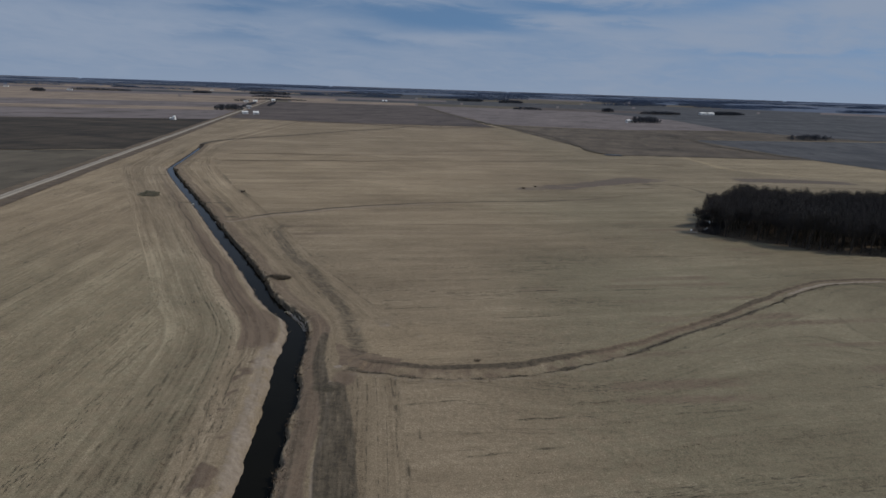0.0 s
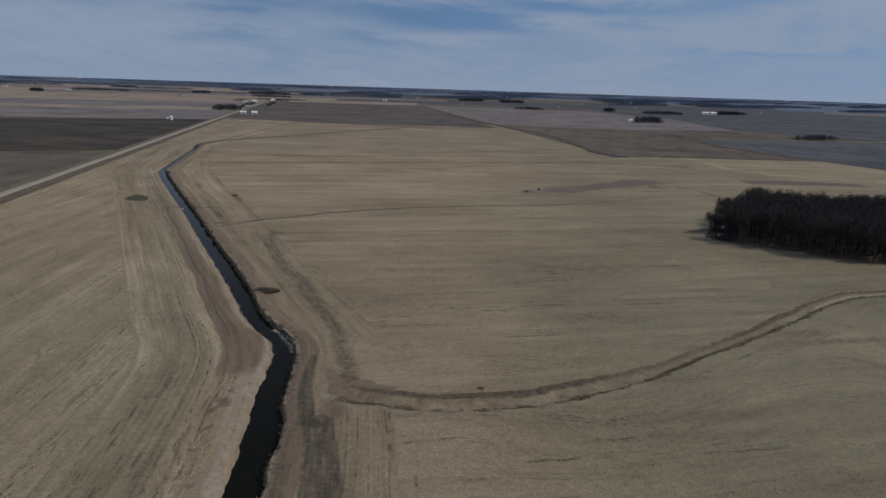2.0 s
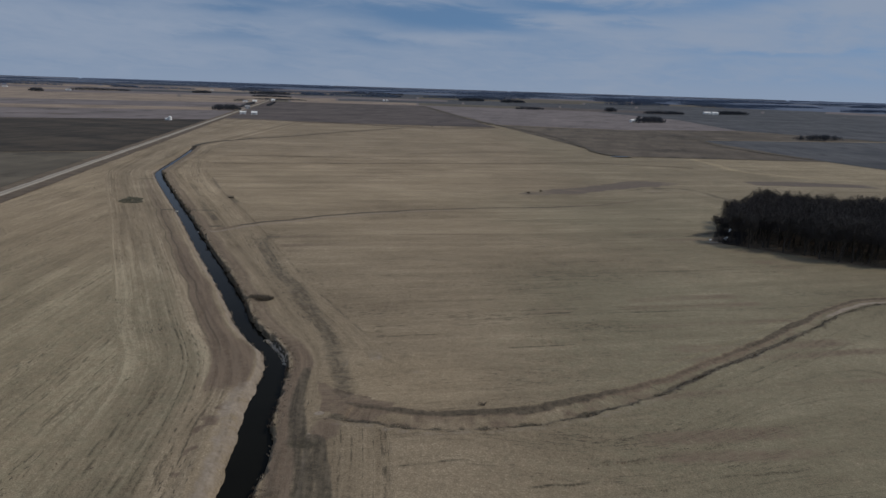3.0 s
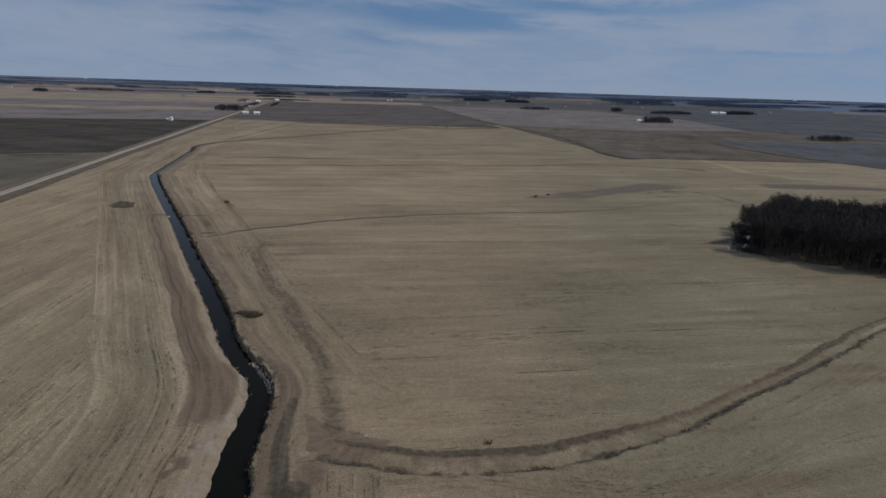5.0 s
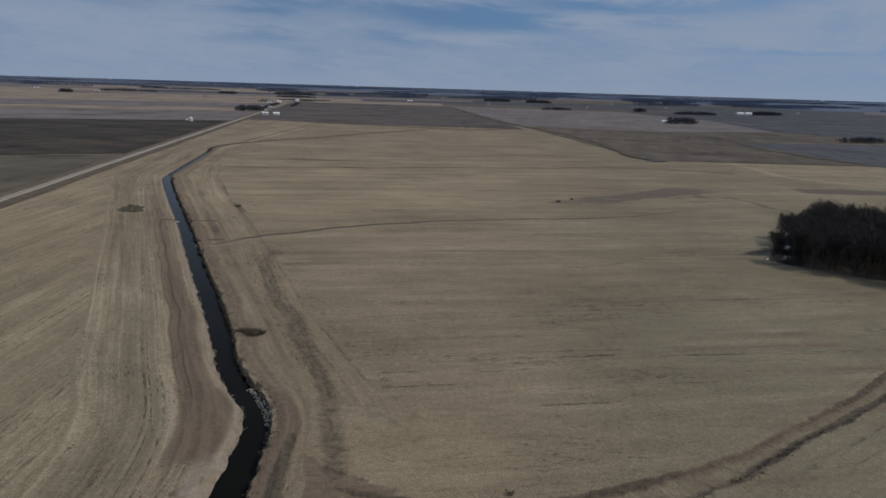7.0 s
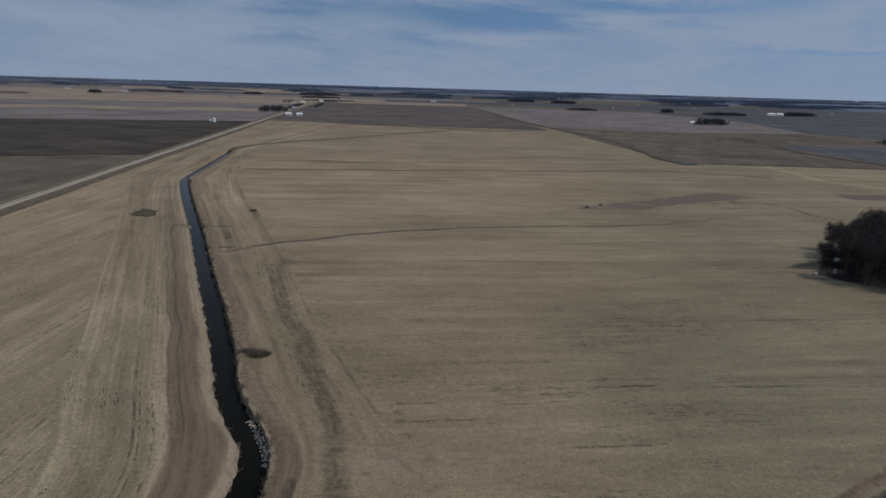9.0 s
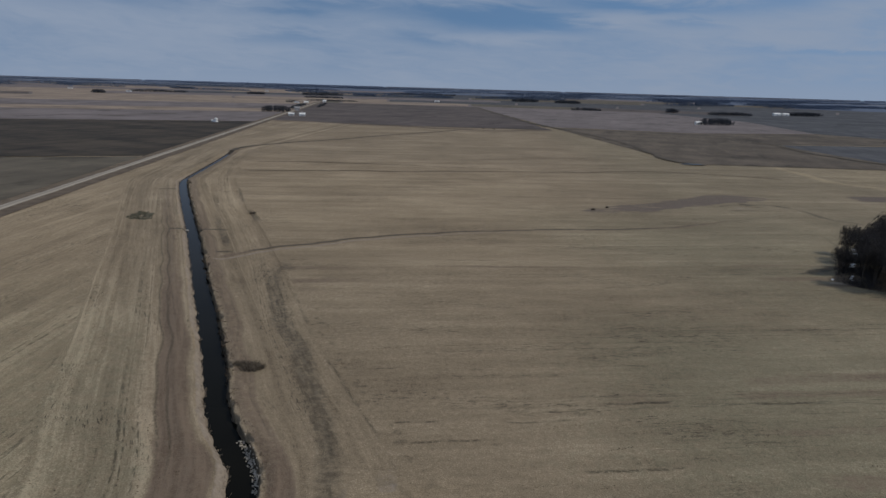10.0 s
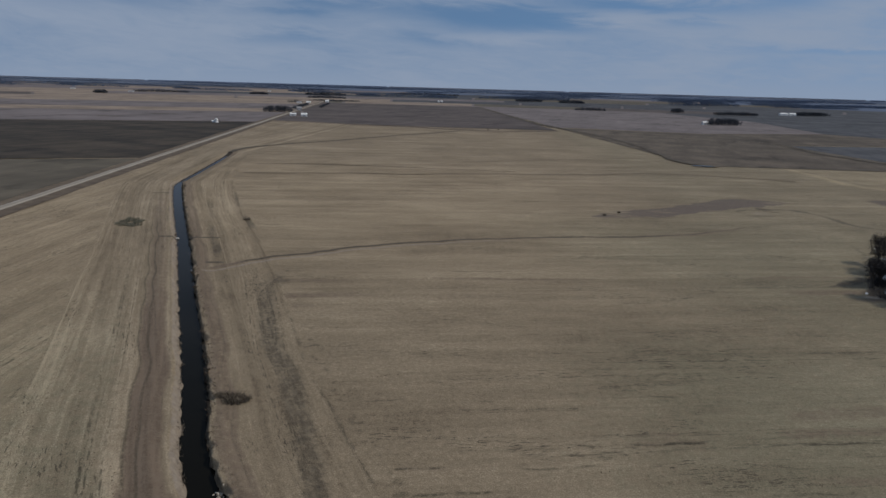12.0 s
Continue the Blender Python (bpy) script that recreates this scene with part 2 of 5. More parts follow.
def varied(name, low, high, rough=0.9, spec=0.15):
    """Alike pieces in one mesh, each of its own tone."""
    k = Nodes(name, rough, 0.0, spec)
    return k.done(k.mix(k.per_island(), low, high))


def field_soil(name, low, high, across, along, turn):
    """Far cropland with broad bands across the way of work."""
    k = Nodes(name, 0.95)
    m = k.n.new("ShaderNodeMapping")
    m.inputs["Rotation"].default_value = (0, 0, radians(turn))
    k.put(m.inputs["Vector"], k.place)
    bands = k.noise(1, 5, 0.6, k.stretch(m.outputs[0], (along, across, 1)))
    patches = k.noise(0.008, 5, 0.6)
    mottle = k.noise(1, 6, 0.7, k.stretch(m.outputs[0], (0.055, 0.016, 1), (1, 4, 0)))
    c = k.mix(k.step(k.maths("ADD", k.maths("MULTIPLY", bands, 0.45), k.maths("MULTIPLY", mottle, 0.55)), 0.38, 0.62), low, high)
    c = k.mix(k.step(patches, 0.42, 0.7, 0, 0.55), c, tuple(0.62 * v for v in low))
    # wet hollows and strings of residue, dark and drawn out along the work
    wet = k.noise(1, 6, 0.72, k.stretch(m.outputs[0], (0.024, 0.011, 1), (3, 8, 0)))
    c = k.mix(k.step(wet, 0.54, 0.66, 0, 0.7), c, tuple(0.45 * v for v in low))
    c = k.mix(k.step(wet, 0.45, 0.33, 0, 0.55), c, tuple(1.25 * v for v in high))
    return k.done(c)


def water_surface():
    k = Nodes("ditch_water", 0.05, 0.0, 0.05)
    k.shader.inputs["IOR"].default_value = 1.33
    k.bump(k.noise(0.9, 4, 0.6), 0.06, 0.05)
    return k.done(k.mix(k.noise(0.12, 3), (0.005, 0.005, 0.004), (0.008, 0.0075, 0.0055)))


def gravel_road():
    """Pale gravel, worn lighter in two wheel tracks."""
    k = Nodes("gravel_road", 0.95)
    across = k.parts_of(k.attribute("lane").outputs["Color"])["Red"]
    tracks = k.maths("ABSOLUTE", k.maths("SUBTRACT", k.maths("ABSOLUTE", k.maths("SUBTRACT", across, 0.5)), 0.22))
    c = k.mix(k.step(tracks, 0.0, 0.16), (0.39, 0.35, 0.30), (0.25, 0.22, 0.18))
    c = k.mix(k.step(k.noise(0.06, 5, 0.6), 0.35, 0.7, 0, 0.4), c, (0.25, 0.22, 0.18))
    k.bump(k.noise(3.0, 4, 0.7), 0.3, 0.05)
    return k.done(c)


GROUND = stubble_ground()
WATER = water_surface()
GRAVEL = gravel_road()
VERGE = plain("dry_verge_grass", (0.115, 0.088, 0.064), (0.180, 0.140, 0.100), 0.15)
DARK_VERGE = plain("brown_ditch_grass", (0.088, 0.067, 0.050), (0.150, 0.116, 0.085), 0.15)
DRAIN_GRASS = plain("dark_drain_grass", (0.058, 0.050, 0.040), (0.130, 0.106, 0.080), 0.2)
FURROW = plain("brown_furrow", (0.112, 0.088, 0.064), (0.168, 0.132, 0.095), 0.2)
FRINGE = field_soil("russet_thin_stubble", (0.118, 0.092, 0.072), (0.176, 0.138, 0.106), 0.03, 0.02, 10)
BARK = varied("grey_brown_bark", (0.034, 0.029, 0.025), (0.085, 0.072, 0.060))
TWIGS = varied("bare_twigs", (0.030, 0.028, 0.028), (0.068, 0.062, 0.061))
# both far twig colours have the blue of haze painted in
FAR_HAZY_TWIGS = varied("far_hazy_bare_woods", (0.042, 0.046, 0.056), (0.080, 0.086, 0.100))
HAZY_TWIGS = varied("hazy_horizon_woods", (0.068, 0.094, 0.152), (0.114, 0.147, 0.208))
BRUSH = varied("dry_brush", (0.060, 0.050, 0.040), (0.20, 0.165, 0.125))
DRY_GRASS = varied("dry_bank_grass", (0.150, 0.122, 0.094), (0.300, 0.248, 0.190))
GREY_WEED = varied("grey_green_dead_weeds", (0.100, 0.098, 0.074), (0.230, 0.215, 0.165))
DARK_WEED = varied("dark_bank_weeds", (0.030, 0.024, 0.020), (0.13, 0.098, 0.070))
CLOD = varied("soil_clods", (0.06, 0.045, 0.032), (0.17, 0.125, 0.085))
STONE = plain("pale_rubble_stone", (0.36, 0.315, 0.26), (0.60, 0.54, 0.46), 1.2, 0.9, bump=0.4)
WHITE_STEEL = plain("white_painted_steel", (0.74, 0.74, 0.73), (0.82, 0.82, 0.81), 0.6, 0.5, 0.0, 0.4, 0.05)
GALVANISED = plain("galvanised_steel", (0.52, 0.53, 0.54), (0.66, 0.67, 0.68), 0.9, 0.42, 0.8, 0.5, 0.05)
GREY_ROOF = plain("weathered_grey_roof", (0.22, 0.22, 0.23), (0.34, 0.34, 0.35), 0.5, 0.7)
BLACK_SOIL = field_soil("tilled_black_field", (0.027, 0.022, 0.017), (0.074, 0.058, 0.042), 0.045, 0.004, 22)
OLIVE_FIELD = field_soil("olive_grey_field", (0.093, 0.079, 0.059), (0.132, 0.111, 0.083), 0.03, 0.003, 10)
TAN_FIELD = field_soil("far_tan_stubble", (0.222, 0.174, 0.134), (0.285, 0.222, 0.172), 0.02, 0.002, 10)
RUSSET_FIELD = field_soil("russet_stubble", (0.074, 0.060, 0.046), (0.130, 0.104, 0.080), 0.03, 0.003, 14)
BROWN_FIELD = field_soil("brown_tilled_field", (0.076, 0.062, 0.057), (0.114, 0.092, 0.084), 0.02, 0.002, 15)
MAUVE_FIELD = field_soil("mauve_grey_stubble", (0.137, 0.117, 0.114), (0.186, 0.158, 0.154), 0.015, 0.002, 12)
# this soil's bluish tint is haze painted into the colour
HAZY_SLATE_FIELD = field_soil("hazy_slate_field", (0.046, 0.049, 0.057), (0.087, 0.087, 0.093), 0.015, 0.002, 12)
# blue haze painted into the base colours of the far plain
HAZY_DISTANCE = field_soil("hazy_wooded_plain", (0.076, 0.102, 0.164), (0.114, 0.143, 0.205), 0.012, 0.0012, 8)
HAZY_DISTANCE_PALE = field_soil("hazy_stubble_plain", (0.100, 0.118, 0.160), (0.135, 0.150, 0.190), 0.012, 0.0012, 8)
CORRUGATED = plain("rusty_corrugated_pipe", (0.16, 0.11, 0.08), (0.30, 0.26, 0.23), 2.0, 0.7, 0.5)

# ---------------------------------------------------------------- the plan: ditch, gully, terrain
# the ditch as y, x of its middle and half its width across
DITCH = np.array([
    (-400, -20.5, 2.5), (40, -21.5, 2.5), (78, -24.0, 2.5), (90, -25.2, 2.4), (107, -26.8, 2.5), (118, -28.4, 2.4), (129, -29.4, 2.4),
    (139, -30.5, 2.15), (144.5, -32.5, 1.9), (149, -35.2, 1.9), (153, -38.1, 2.0), (158, -41.4, 1.85), (164, -44.7, 1.85), (171, -47.8, 2.0),
    (180, -52.0, 2.15), (204, -64.0, 2.25), (233, -79.0, 2.05), (286, -105.8, 2.0), (332, -129.9, 2.1), (392, -160.5, 2.2), (408, -168.2, 2.1), (419, -172.4, 1.6),
    (430, -174.6, 0.8), (467, -182.4, 0.7), (500, -189.4, 0.7), (546, -199.8, 0.7), (575, -206.6, 0.5)])
GULLY = [(-17.5, 118.4), (-12.5, 116.8), (-6.2, 115.7), (-0.6, 114.7), (5, 114.5), (10.5, 115.2), (16, 116.2), (22, 118), (28, 120.3), (34.4, 123.3), (42.8, 128), (49.8, 133.2), (57.4, 138.9),
         (64.8, 144), (73.4, 150), (82.4, 156.4), (94, 165.4), (107, 175.8), (127, 187.5), (145, 190.5), (175, 190), (230, 186)]
WATER_LEVEL = -1.55


def curve_at(xs, ys, q):
    """A smooth curve through the points (xs, ys), read at q: cubic Hermite with limited slopes."""
    xs, ys, q = np.asarray(xs, float), np.asarray(ys, float), np.asarray(q, float)
    h, s = np.diff(xs), np.diff(ys) / np.diff(xs)
    m = np.concatenate(([s[0]], (s[:-1] * h[1:] + s[1:] * h[:-1]) / (h[1:] + h[:-1]), [s[-1]]))
    i = np.clip(np.searchsorted(xs, q) - 1, 0, len(h) - 1)
    t = np.clip((q - xs[i]) / h[i], 0, 1)
    return ((1 + 2 * t) * (1 - t) ** 2 * ys[i] + t * (1 - t) ** 2 * h[i] * m[i] + t * t * (3 - 2 * t) * ys[i + 1] + t * t * (t - 1) * h[i] * m[i + 1])


def smooth_line(points, gap):
    """Points every gap metres along a smooth curve through the given ones."""
    p = np.array(points, float)
    along = np.concatenate(([0], np.cumsum(np.hypot(*np.diff(p, axis=0).T))))
    q = np.linspace(0, along[-1], max(2, int(along[-1] / gap)))
    return np.stack([curve_at(along, p[:, 0], q), curve_at(along, p[:, 1], q)], 1)


def ripple(v, seed, *waves):
    """A sum of sines with random phases: (wavelength, size)."""
    r = np.random.default_rng(seed)
    out = np.zeros_like(np.asarray(v, float))
    for length, size in waves:
        for part_of in (1.0, 0.62, 1.7):
            out = out + size * 0.58 * np.sin(np.asarray(v) * 2 * math.pi / (length * part_of) + r.uniform(0, 6.28))
    return out


def lattice(x, y, cell, seed):
    """Smooth value noise from 0 to 1."""
    r = np.random.default_rng(seed).random((257, 257))
    u, v = np.asarray(x) / cell + 1000.3, np.asarray(y) / cell + 1000.7
    i, j = np.floor(u).astype(int), np.floor(v).astype(int)
    s, t = u - i, v - j
    s, t = s * s * (3 - 2 * s), t * t * (3 - 2 * t)
    i, j = i % 256, j % 256
    return (r[i, j] * (1 - s) + r[i + 1, j] * s) * (1 - t) + (r[i, j + 1] * (1 - s) + r[i + 1, j + 1] * s) * t


def ditch_x(y):
    return curve_at(DITCH[:, 0], DITCH[:, 1], np.clip(y, -400, 575))


YY = np.arange(-400, 600, 1.0)
XX = ditch_x(YY)
kernel = np.exp(-np.linspace(-2, 2, 41) ** 2)
SLOPE = np.gradient(np.convolve(np.pad(XX, 20, mode="edge"), kernel / kernel.sum(), "valid"), YY)
SMOOTH_X = np.convolve(np.pad(XX, 20, mode="edge"), kernel / kernel.sum(), "valid")
STEEP = np.gradient(XX, YY)
long_kernel = np.exp(-0.5 * (np.arange(-50, 51) * (YY[1] - YY[0]) / 13.0) ** 2)
ROW_X = np.convolve(np.pad(XX, 50, mode="edge"), long_kernel / long_kernel.sum(), "valid")
ROW_SLOPE = np.gradient(ROW_X, YY)
ARC = np.cumsum(np.hypot(1, STEEP))


def ditch_frame(x, y):
    """Metres to the right of the ditch's middle, and along it, and half its width there."""
    e = x - ditch_x(y)
    near = np.exp(-(e / 9) ** 2)
    slope = np.interp(y, YY, STEEP) * near + np.interp(y, YY, SLOPE) * (1 - near)
    half = np.interp(y, DITCH[:, 0], DITCH[:, 2])
    return e / np.hypot(1, slope), np.interp(y, YY, ARC), half


def off_line(x, y, line, margin=45.0):
    """Signed distance from a polyline (positive to its left) and the way along it, for places near it."""
    x, y, line = np.broadcast_arrays(np.asarray(x, float), np.asarray(y, float))[0], np.asarray(y, float), np.asarray(line, float)
    lo, hi = line.min(0) - margin, line.max(0) + margin
    shape = np.shape(x)
    x, y = x.ravel(), np.broadcast_to(y, shape).ravel()
    close = np.nonzero((x > lo[0]) & (x < hi[0]) & (y > lo[1]) & (y < hi[1]))[0]
    out, out_along = np.full(x.shape, 1e4), np.zeros(x.shape)
    x, y = x[close], y[close]
    best, side, along = np.full(x.shape, 1e9), np.zeros(x.shape), np.zeros(x.shape)
    run = 0.0
    for (ax, ay), (bx, by) in zip(line[:-1], line[1:]):
        dx, dy = bx - ax, by - ay
        n = math.hypot(dx, dy)
        t = np.clip(((x - ax) * dx + (y - ay) * dy) / (n * n), 0, 1)
        d = np.hypot(x - ax - t * dx, y - ay - t * dy)
        s = np.sign(dx * (y - ay) - dy * (x - ax))
        closer = d < best
        best, side, along = np.where(closer, d, best), np.where(closer, s, side), np.where(closer, run + t * n, along)
        run += n
    out[close], out_along[close] = best * side, along
    return out.reshape(shape), out_along.reshape(shape)


def ramp(v, lo, hi):
    t = np.clip((v - lo) / (hi - lo), 0, 1)
    return t * t * (3 - 2 * t)


def bell(v, middle, half, soft):
    return ramp(v, middle - half - soft, middle - half + soft) * (1 - ramp(v, middle + half - soft, middle + half + soft))


FLAT, REACH, SPREAD = 2000.0, 2950.0, 4000.0


def far_rise(x, y):
    """The plain is flat to 2 km; past that it is raised to fit the skyline in the camera's view."""
    d = np.hypot(x, y - 40.0)
    far = FLAT - SPREAD * np.log(np.maximum(1 - (np.maximum(d, FLAT) - FLAT) / REACH, 1e-3))
    return np.where(d > FLAT, 55.0 * (1 - d / far), 0.0)


def far_place(x, y):
    """A place on a flat plain pulled nearer and up to fit the camera's view: x, y, z and the scale to shrink by."""
    d = math.hypot(x, y - 40.0)
    if d <= FLAT:
        return x, y, 0.0, 1.0
    near = FLAT + REACH * (1 - math.exp(-(d - FLAT) / SPREAD))
    k = near / d
    return x * k, 40 + (y - 40) * k, 55.0 * (1 - k), k


def inside(x, y, corners):
    hit = np.zeros(np.shape(x), bool)
    for (ax, ay), (bx, by) in zip(corners, corners[1:] + corners[:1]):
        if ay != by:
            hit ^= ((ay > y) != (by > y)) & (x < (bx - ax) * (y - ay) / (by - ay) + ax)
    return hit


GULLY_LINE = smooth_line(GULLY, 3.0)
SWALE = smooth_line([(-82, 256), (-73, 267), (-66, 272), (-50, 284), (-36, 294), (-22, 301), (-2, 308.5), (30, 318.5), (53, 323), (76, 330), (99, 344), (143, 371)], 6.0)
# the broad wheel track of the headland, its arm down to the gully's head, and the worn block south of it
TRACK = smooth_line([(-15.5, 126), (-17, 134), (-19.9, 145), (-24.2, 158.5), (-29.5, 170.5), (-36, 184.5), (-44.5, 200.5), (-52, 217.5), (-58.5, 236), (-61, 246), (-60.5, 252)], 4.0)
ARM = smooth_line([(-23.8, 138), (-22.6, 128), (-21.8, 119), (-20, 108.5)], 3.0)
BLOCK = smooth_line([(-18, 108.5), (-15.7, 98.6), (-13.8, 87.4), (-12, 76), (-10.5, 60)], 4.0)
HEADLAND = np.array([(-4, 114), (-5, 128), (-7.3, 141), (-12.4, 151.6), (-21.9, 169), (-37.3, 197.7), (-57.8, 244.7), (-83, 297), (-103.4, 335), (-125, 381), (-144, 426), (-162, 480)])
# arcs left by the drill where it turned beside the ditch
ARCS = [(smooth_line([(-151, 403), (-132, 364), (-114, 328), (-98.7, 293.5), (-90, 278), (-85.5, 267)], 5.0), 1.5), (smooth_line([(-144, 426), (-125, 381), (-103.4, 335), (-96, 322), (-83, 297)], 5.0), 1.7),
        (smooth_line([(-182, 416), (-163, 372), (-140, 327), (-120, 289), (-98, 247)], 5.0), 1.2)]
LOW_GRASS = [(46, 361), (53, 374), (67, 383), (84, 392), (102, 406), (113, 415), (131, 429), (150, 429), (160, 424), (139, 408), (122, 400), (102, 385), (82, 370), (63, 362), (51, 358)]
FIELD_EDGE = [(232, 588), (236, 550), (234, 508), (250, 490), (276, 471)]
LOW_GRASS_B = smooth_line([(203, 434), (240, 438), (280, 437), (318, 434)], 8.0)
DAMP = smooth_line([(134, 402), (151, 400), (160, 385), (162, 368), (172, 360)], 5.0)
GROVE_TURN = smooth_line([(147, 341), (139, 318), (131, 297), (121, 280), (113, 271), (100, 263)], 5.0)
GROVE_SHADOW = smooth_line([(98, 263.6), (107, 267), (119, 277)], 4.0)
GROVE = [(110, 259), (119, 251.5), (131, 241.5), (151, 226), (168, 223), (250, 213), (275, 290), (207, 297), (187, 299), (166, 303), (148, 305), (136, 301), (124, 284)]


def gully_width(a):
    """From the broken lip to the far bank."""
    return 5.3 - 2.2 * ramp(a, 48, 80) + 0.7 * ramp(a, 105, 130)


def dashes(v, cell, seed, lo=0.45, hi=0.62):
    """A line broken into strokes."""
    return ramp(lattice(v, v * 0, cell, seed), lo, hi)


# scrap lying at the open edge of the grove: x, y, size, turn
SCRAP = np.array([(137.5, 297.3, 2.4, 20), (146.5, 321, 2.0, 80), (125.6, 278.5, 2.2, 40), (127.6, 281.5, 1.5, 10), (117, 262.8, 1.7, 65), (119, 266, 1.1, 30), (110.4, 261, 1.0, 50), (140, 304, 1.6, 100), (133, 291, 1.2, 140), (143.5, 315, 1.3, 15)])


def land(x, y):
    """Row coordinates and cover of the near land: rows (u, v), cover (soil, dark, pale), extra (olive, dry grass, mud)."""
    d, s, half = ditch_frame(x, y)
    wob = ripple(s, 3, (37, 0.4))
    even = (x - np.interp(y, YY, SMOOTH_X)) / np.hypot(1, np.interp(y, YY, SLOPE))
    swept = (x - np.interp(y, YY, ROW_X)) / np.hypot(1, np.interp(y, YY, ROW_SLOPE))
    even = np.where(d < 0, even + (swept - even) * ramp(-d, 3, 9), even)
    # rows: headlands follow the ditch, the fields have their own way
    left_way, right_way = radians(92.5), radians(10)
    across, along = -x * math.sin(right_way) + y * math.cos(right_way), x * math.cos(right_way) + y * math.sin(right_way)
    u = np.where(d < 0, (x * math.sin(left_way) - y * math.cos(left_way)), across + 300)
    v = np.where(d < 0, (x * math.cos(left_way) + y * math.sin(left_way)), along)
    # south of the gully the rows bend with it
    o_gully, a_gully = off_line(x, y, GULLY_LINE)
    bend = (1 - ramp(-o_gully, 6, 36)) * ramp(x, 0, 45) * (o_gully < 0) * (1 - ramp(x, 130, 190))
    u = u + bend * (o_gully + 425 - u)
    head = ((even > -28) & (d < 0)) | ((d >= 0) & (d < 19) & (y > 122)) | ((d >= 0) & (d < 22) & (y <= 114))
    turn_line = np.interp(y, HEADLAND[:, 1], HEADLAND[:, 0])
    near_bend = (y > 114) & (y < 146) & (d > 9)
    turning = (d > 12) & (x < turn_line) & (y > 114) & (y < 480) & ~near_bend
    head = head & ~((d >= 0) & (y > 114) & (y < 480)) | ((d >= 0) & (x < turn_line) & (y > 114) & (y < 480) & ~near_bend)
    u, v = np.where(head, even + 700, u), np.where(head, s, v)
    u, v = np.where(turning, 0.87 * (x - turn_line) + 640, u), np.where(turning, 0.87 * y - 0.49 * x, v)
    live = 1 - ramp(y, 560, 600)
    left, right = -d - half, d - half
    # the brown strip along the west bank, a pale band at the water's edge
    strip = -even - 2.1 + wob
    soil = (0.84 - 0.34 * ramp(y, 190, 260)) * bell(strip, 5.4 - 0.6 * ramp(y, 300, 400), 2.9 * (1 - 0.85 * ramp(y, 340, 400)), 1.4) * ramp(y, 124, 140)
    soil = np.maximum(soil, 0.85 * bell(left + wob, 6.0, 4.2, 1.0) * bell(y, 138, 13, 6))
    patchy = ramp(0.6 * lattice(x, y, 6, 5) + 0.4 * lattice(x, y, 1.8, 47), 0.44, 0.56)
    soil = np.maximum(soil, 0.85 * bell(left + wob, 5.2, 1.9, 0.9) * (1 - ramp(y, 116, 130)) * patchy)
    soil = np.maximum(soil, (0.58 + 0.24 * (1 - ramp(y, 138, 156))) * bell(right + wob, 3.0, 2.1, 0.7))
    pale = 0.64 * bell(left + 0.6 * wob, 0.7, 1.0, 0.6) * ramp(y, 122, 136) + (0.46 + 0.42 * lattice(x, y, 3.5, 6)) * bell(left + wob, 1.6, 1.9 + 1.4 * ramp(y, 100, 125), 1.9) * (1 - ramp(y, 124, 136))
    pale = np.maximum(pale, 0.62 * bell(right + wob, 6.1, 0.55, 0.45) * (y < 112))
    pale = np.maximum(pale, 0.35 * bell(right + wob, 0.7, 0.4, 0.4) * (y < 118))
    pale = np.maximum(pale * live, 0)
    # shade of the steep east bank, painted dark onto its face
    dark = 1.0 * bell(d, half + 0.1, 0.4, 0.25) * live
    # thin marks: wheel lines, strokes of the drill, strings of bare spots
    fine = np.zeros_like(x)
    for mark in (6.3, 8.2):
        fine = np.maximum(fine, 0.7 * bell(strip, mark, 0.28, 0.35) * ramp(y, 130, 150) * (1 - ramp(y, 300, 340)))
    for mark, size in ((3.9, 0.5), (12.4, 0.4), (17.0, 0.38)):
        fine = np.maximum(fine, size * bell(right + 1.4 * wob, mark, 0.25, 0.35) * ramp(y, 138, 160))
    for k in range(15):
        mark, size = 7.3 + 1.12 * k + 0.2 * math.sin(5 * k), 0.72 + 0.28 * math.sin(2.3 * k + 0.4)
        near = 1 - 0.55 * ramp(y, 116, 138) - 0.3 * ramp(y, 150, 230)
        fine = np.maximum(fine, size * near * bell(-even - 2.1 + 1.6 * wob, mark, 0.20, 0.30) * dashes(s, 4.5, 190 + k, 0.46, 0.66) * ramp(y, 55, 62) * (1 - ramp(y, 230, 300)))
    for mark, size, seed in ((7.0, 0.5, 101), (8.8, 0.55, 102), (10.6, 0.6, 103)):
        fine = np.maximum(fine, size * bell(right + 1.2 * wob, mark, 0.15, 0.3) * dashes(s, 3.5, seed, 0.5, 0.66) * ramp(y, 146, 156) * (1 - ramp(y, 240, 262)))
    line_dots = bell(x + wob, turn_line, 0.35, 0.6) * bell(y, 200, 46, 8)
    fine = np.maximum(fine, (0.2 + 0.65 * dashes(y, 2.4, 29, 0.35, 0.7)) * line_dots)
    fine = np.maximum(fine, 0.55 * bell(x + wob, turn_line + 3.2, 1.6, 1.2) * ramp(lattice(x, y, 1.1, 48), 0.62, 0.78) * bell(y, 182, 45, 15))
    # the wheel track of the headland: a worn grey band with one darker rut
    o, a = off_line(x, y, TRACK)
    o = o + 0.8 * wob
    worn = 0.60 + 0.16 * (lattice(x * 1.9, y * 0.6, 4, 8) - 0.5) - 0.12 * ramp(y, 205, 245)
    dark = np.maximum(dark, worn * bell(o, -0.3, 2.5 + 0.3 * ramp(y, 150, 200), 1.7))
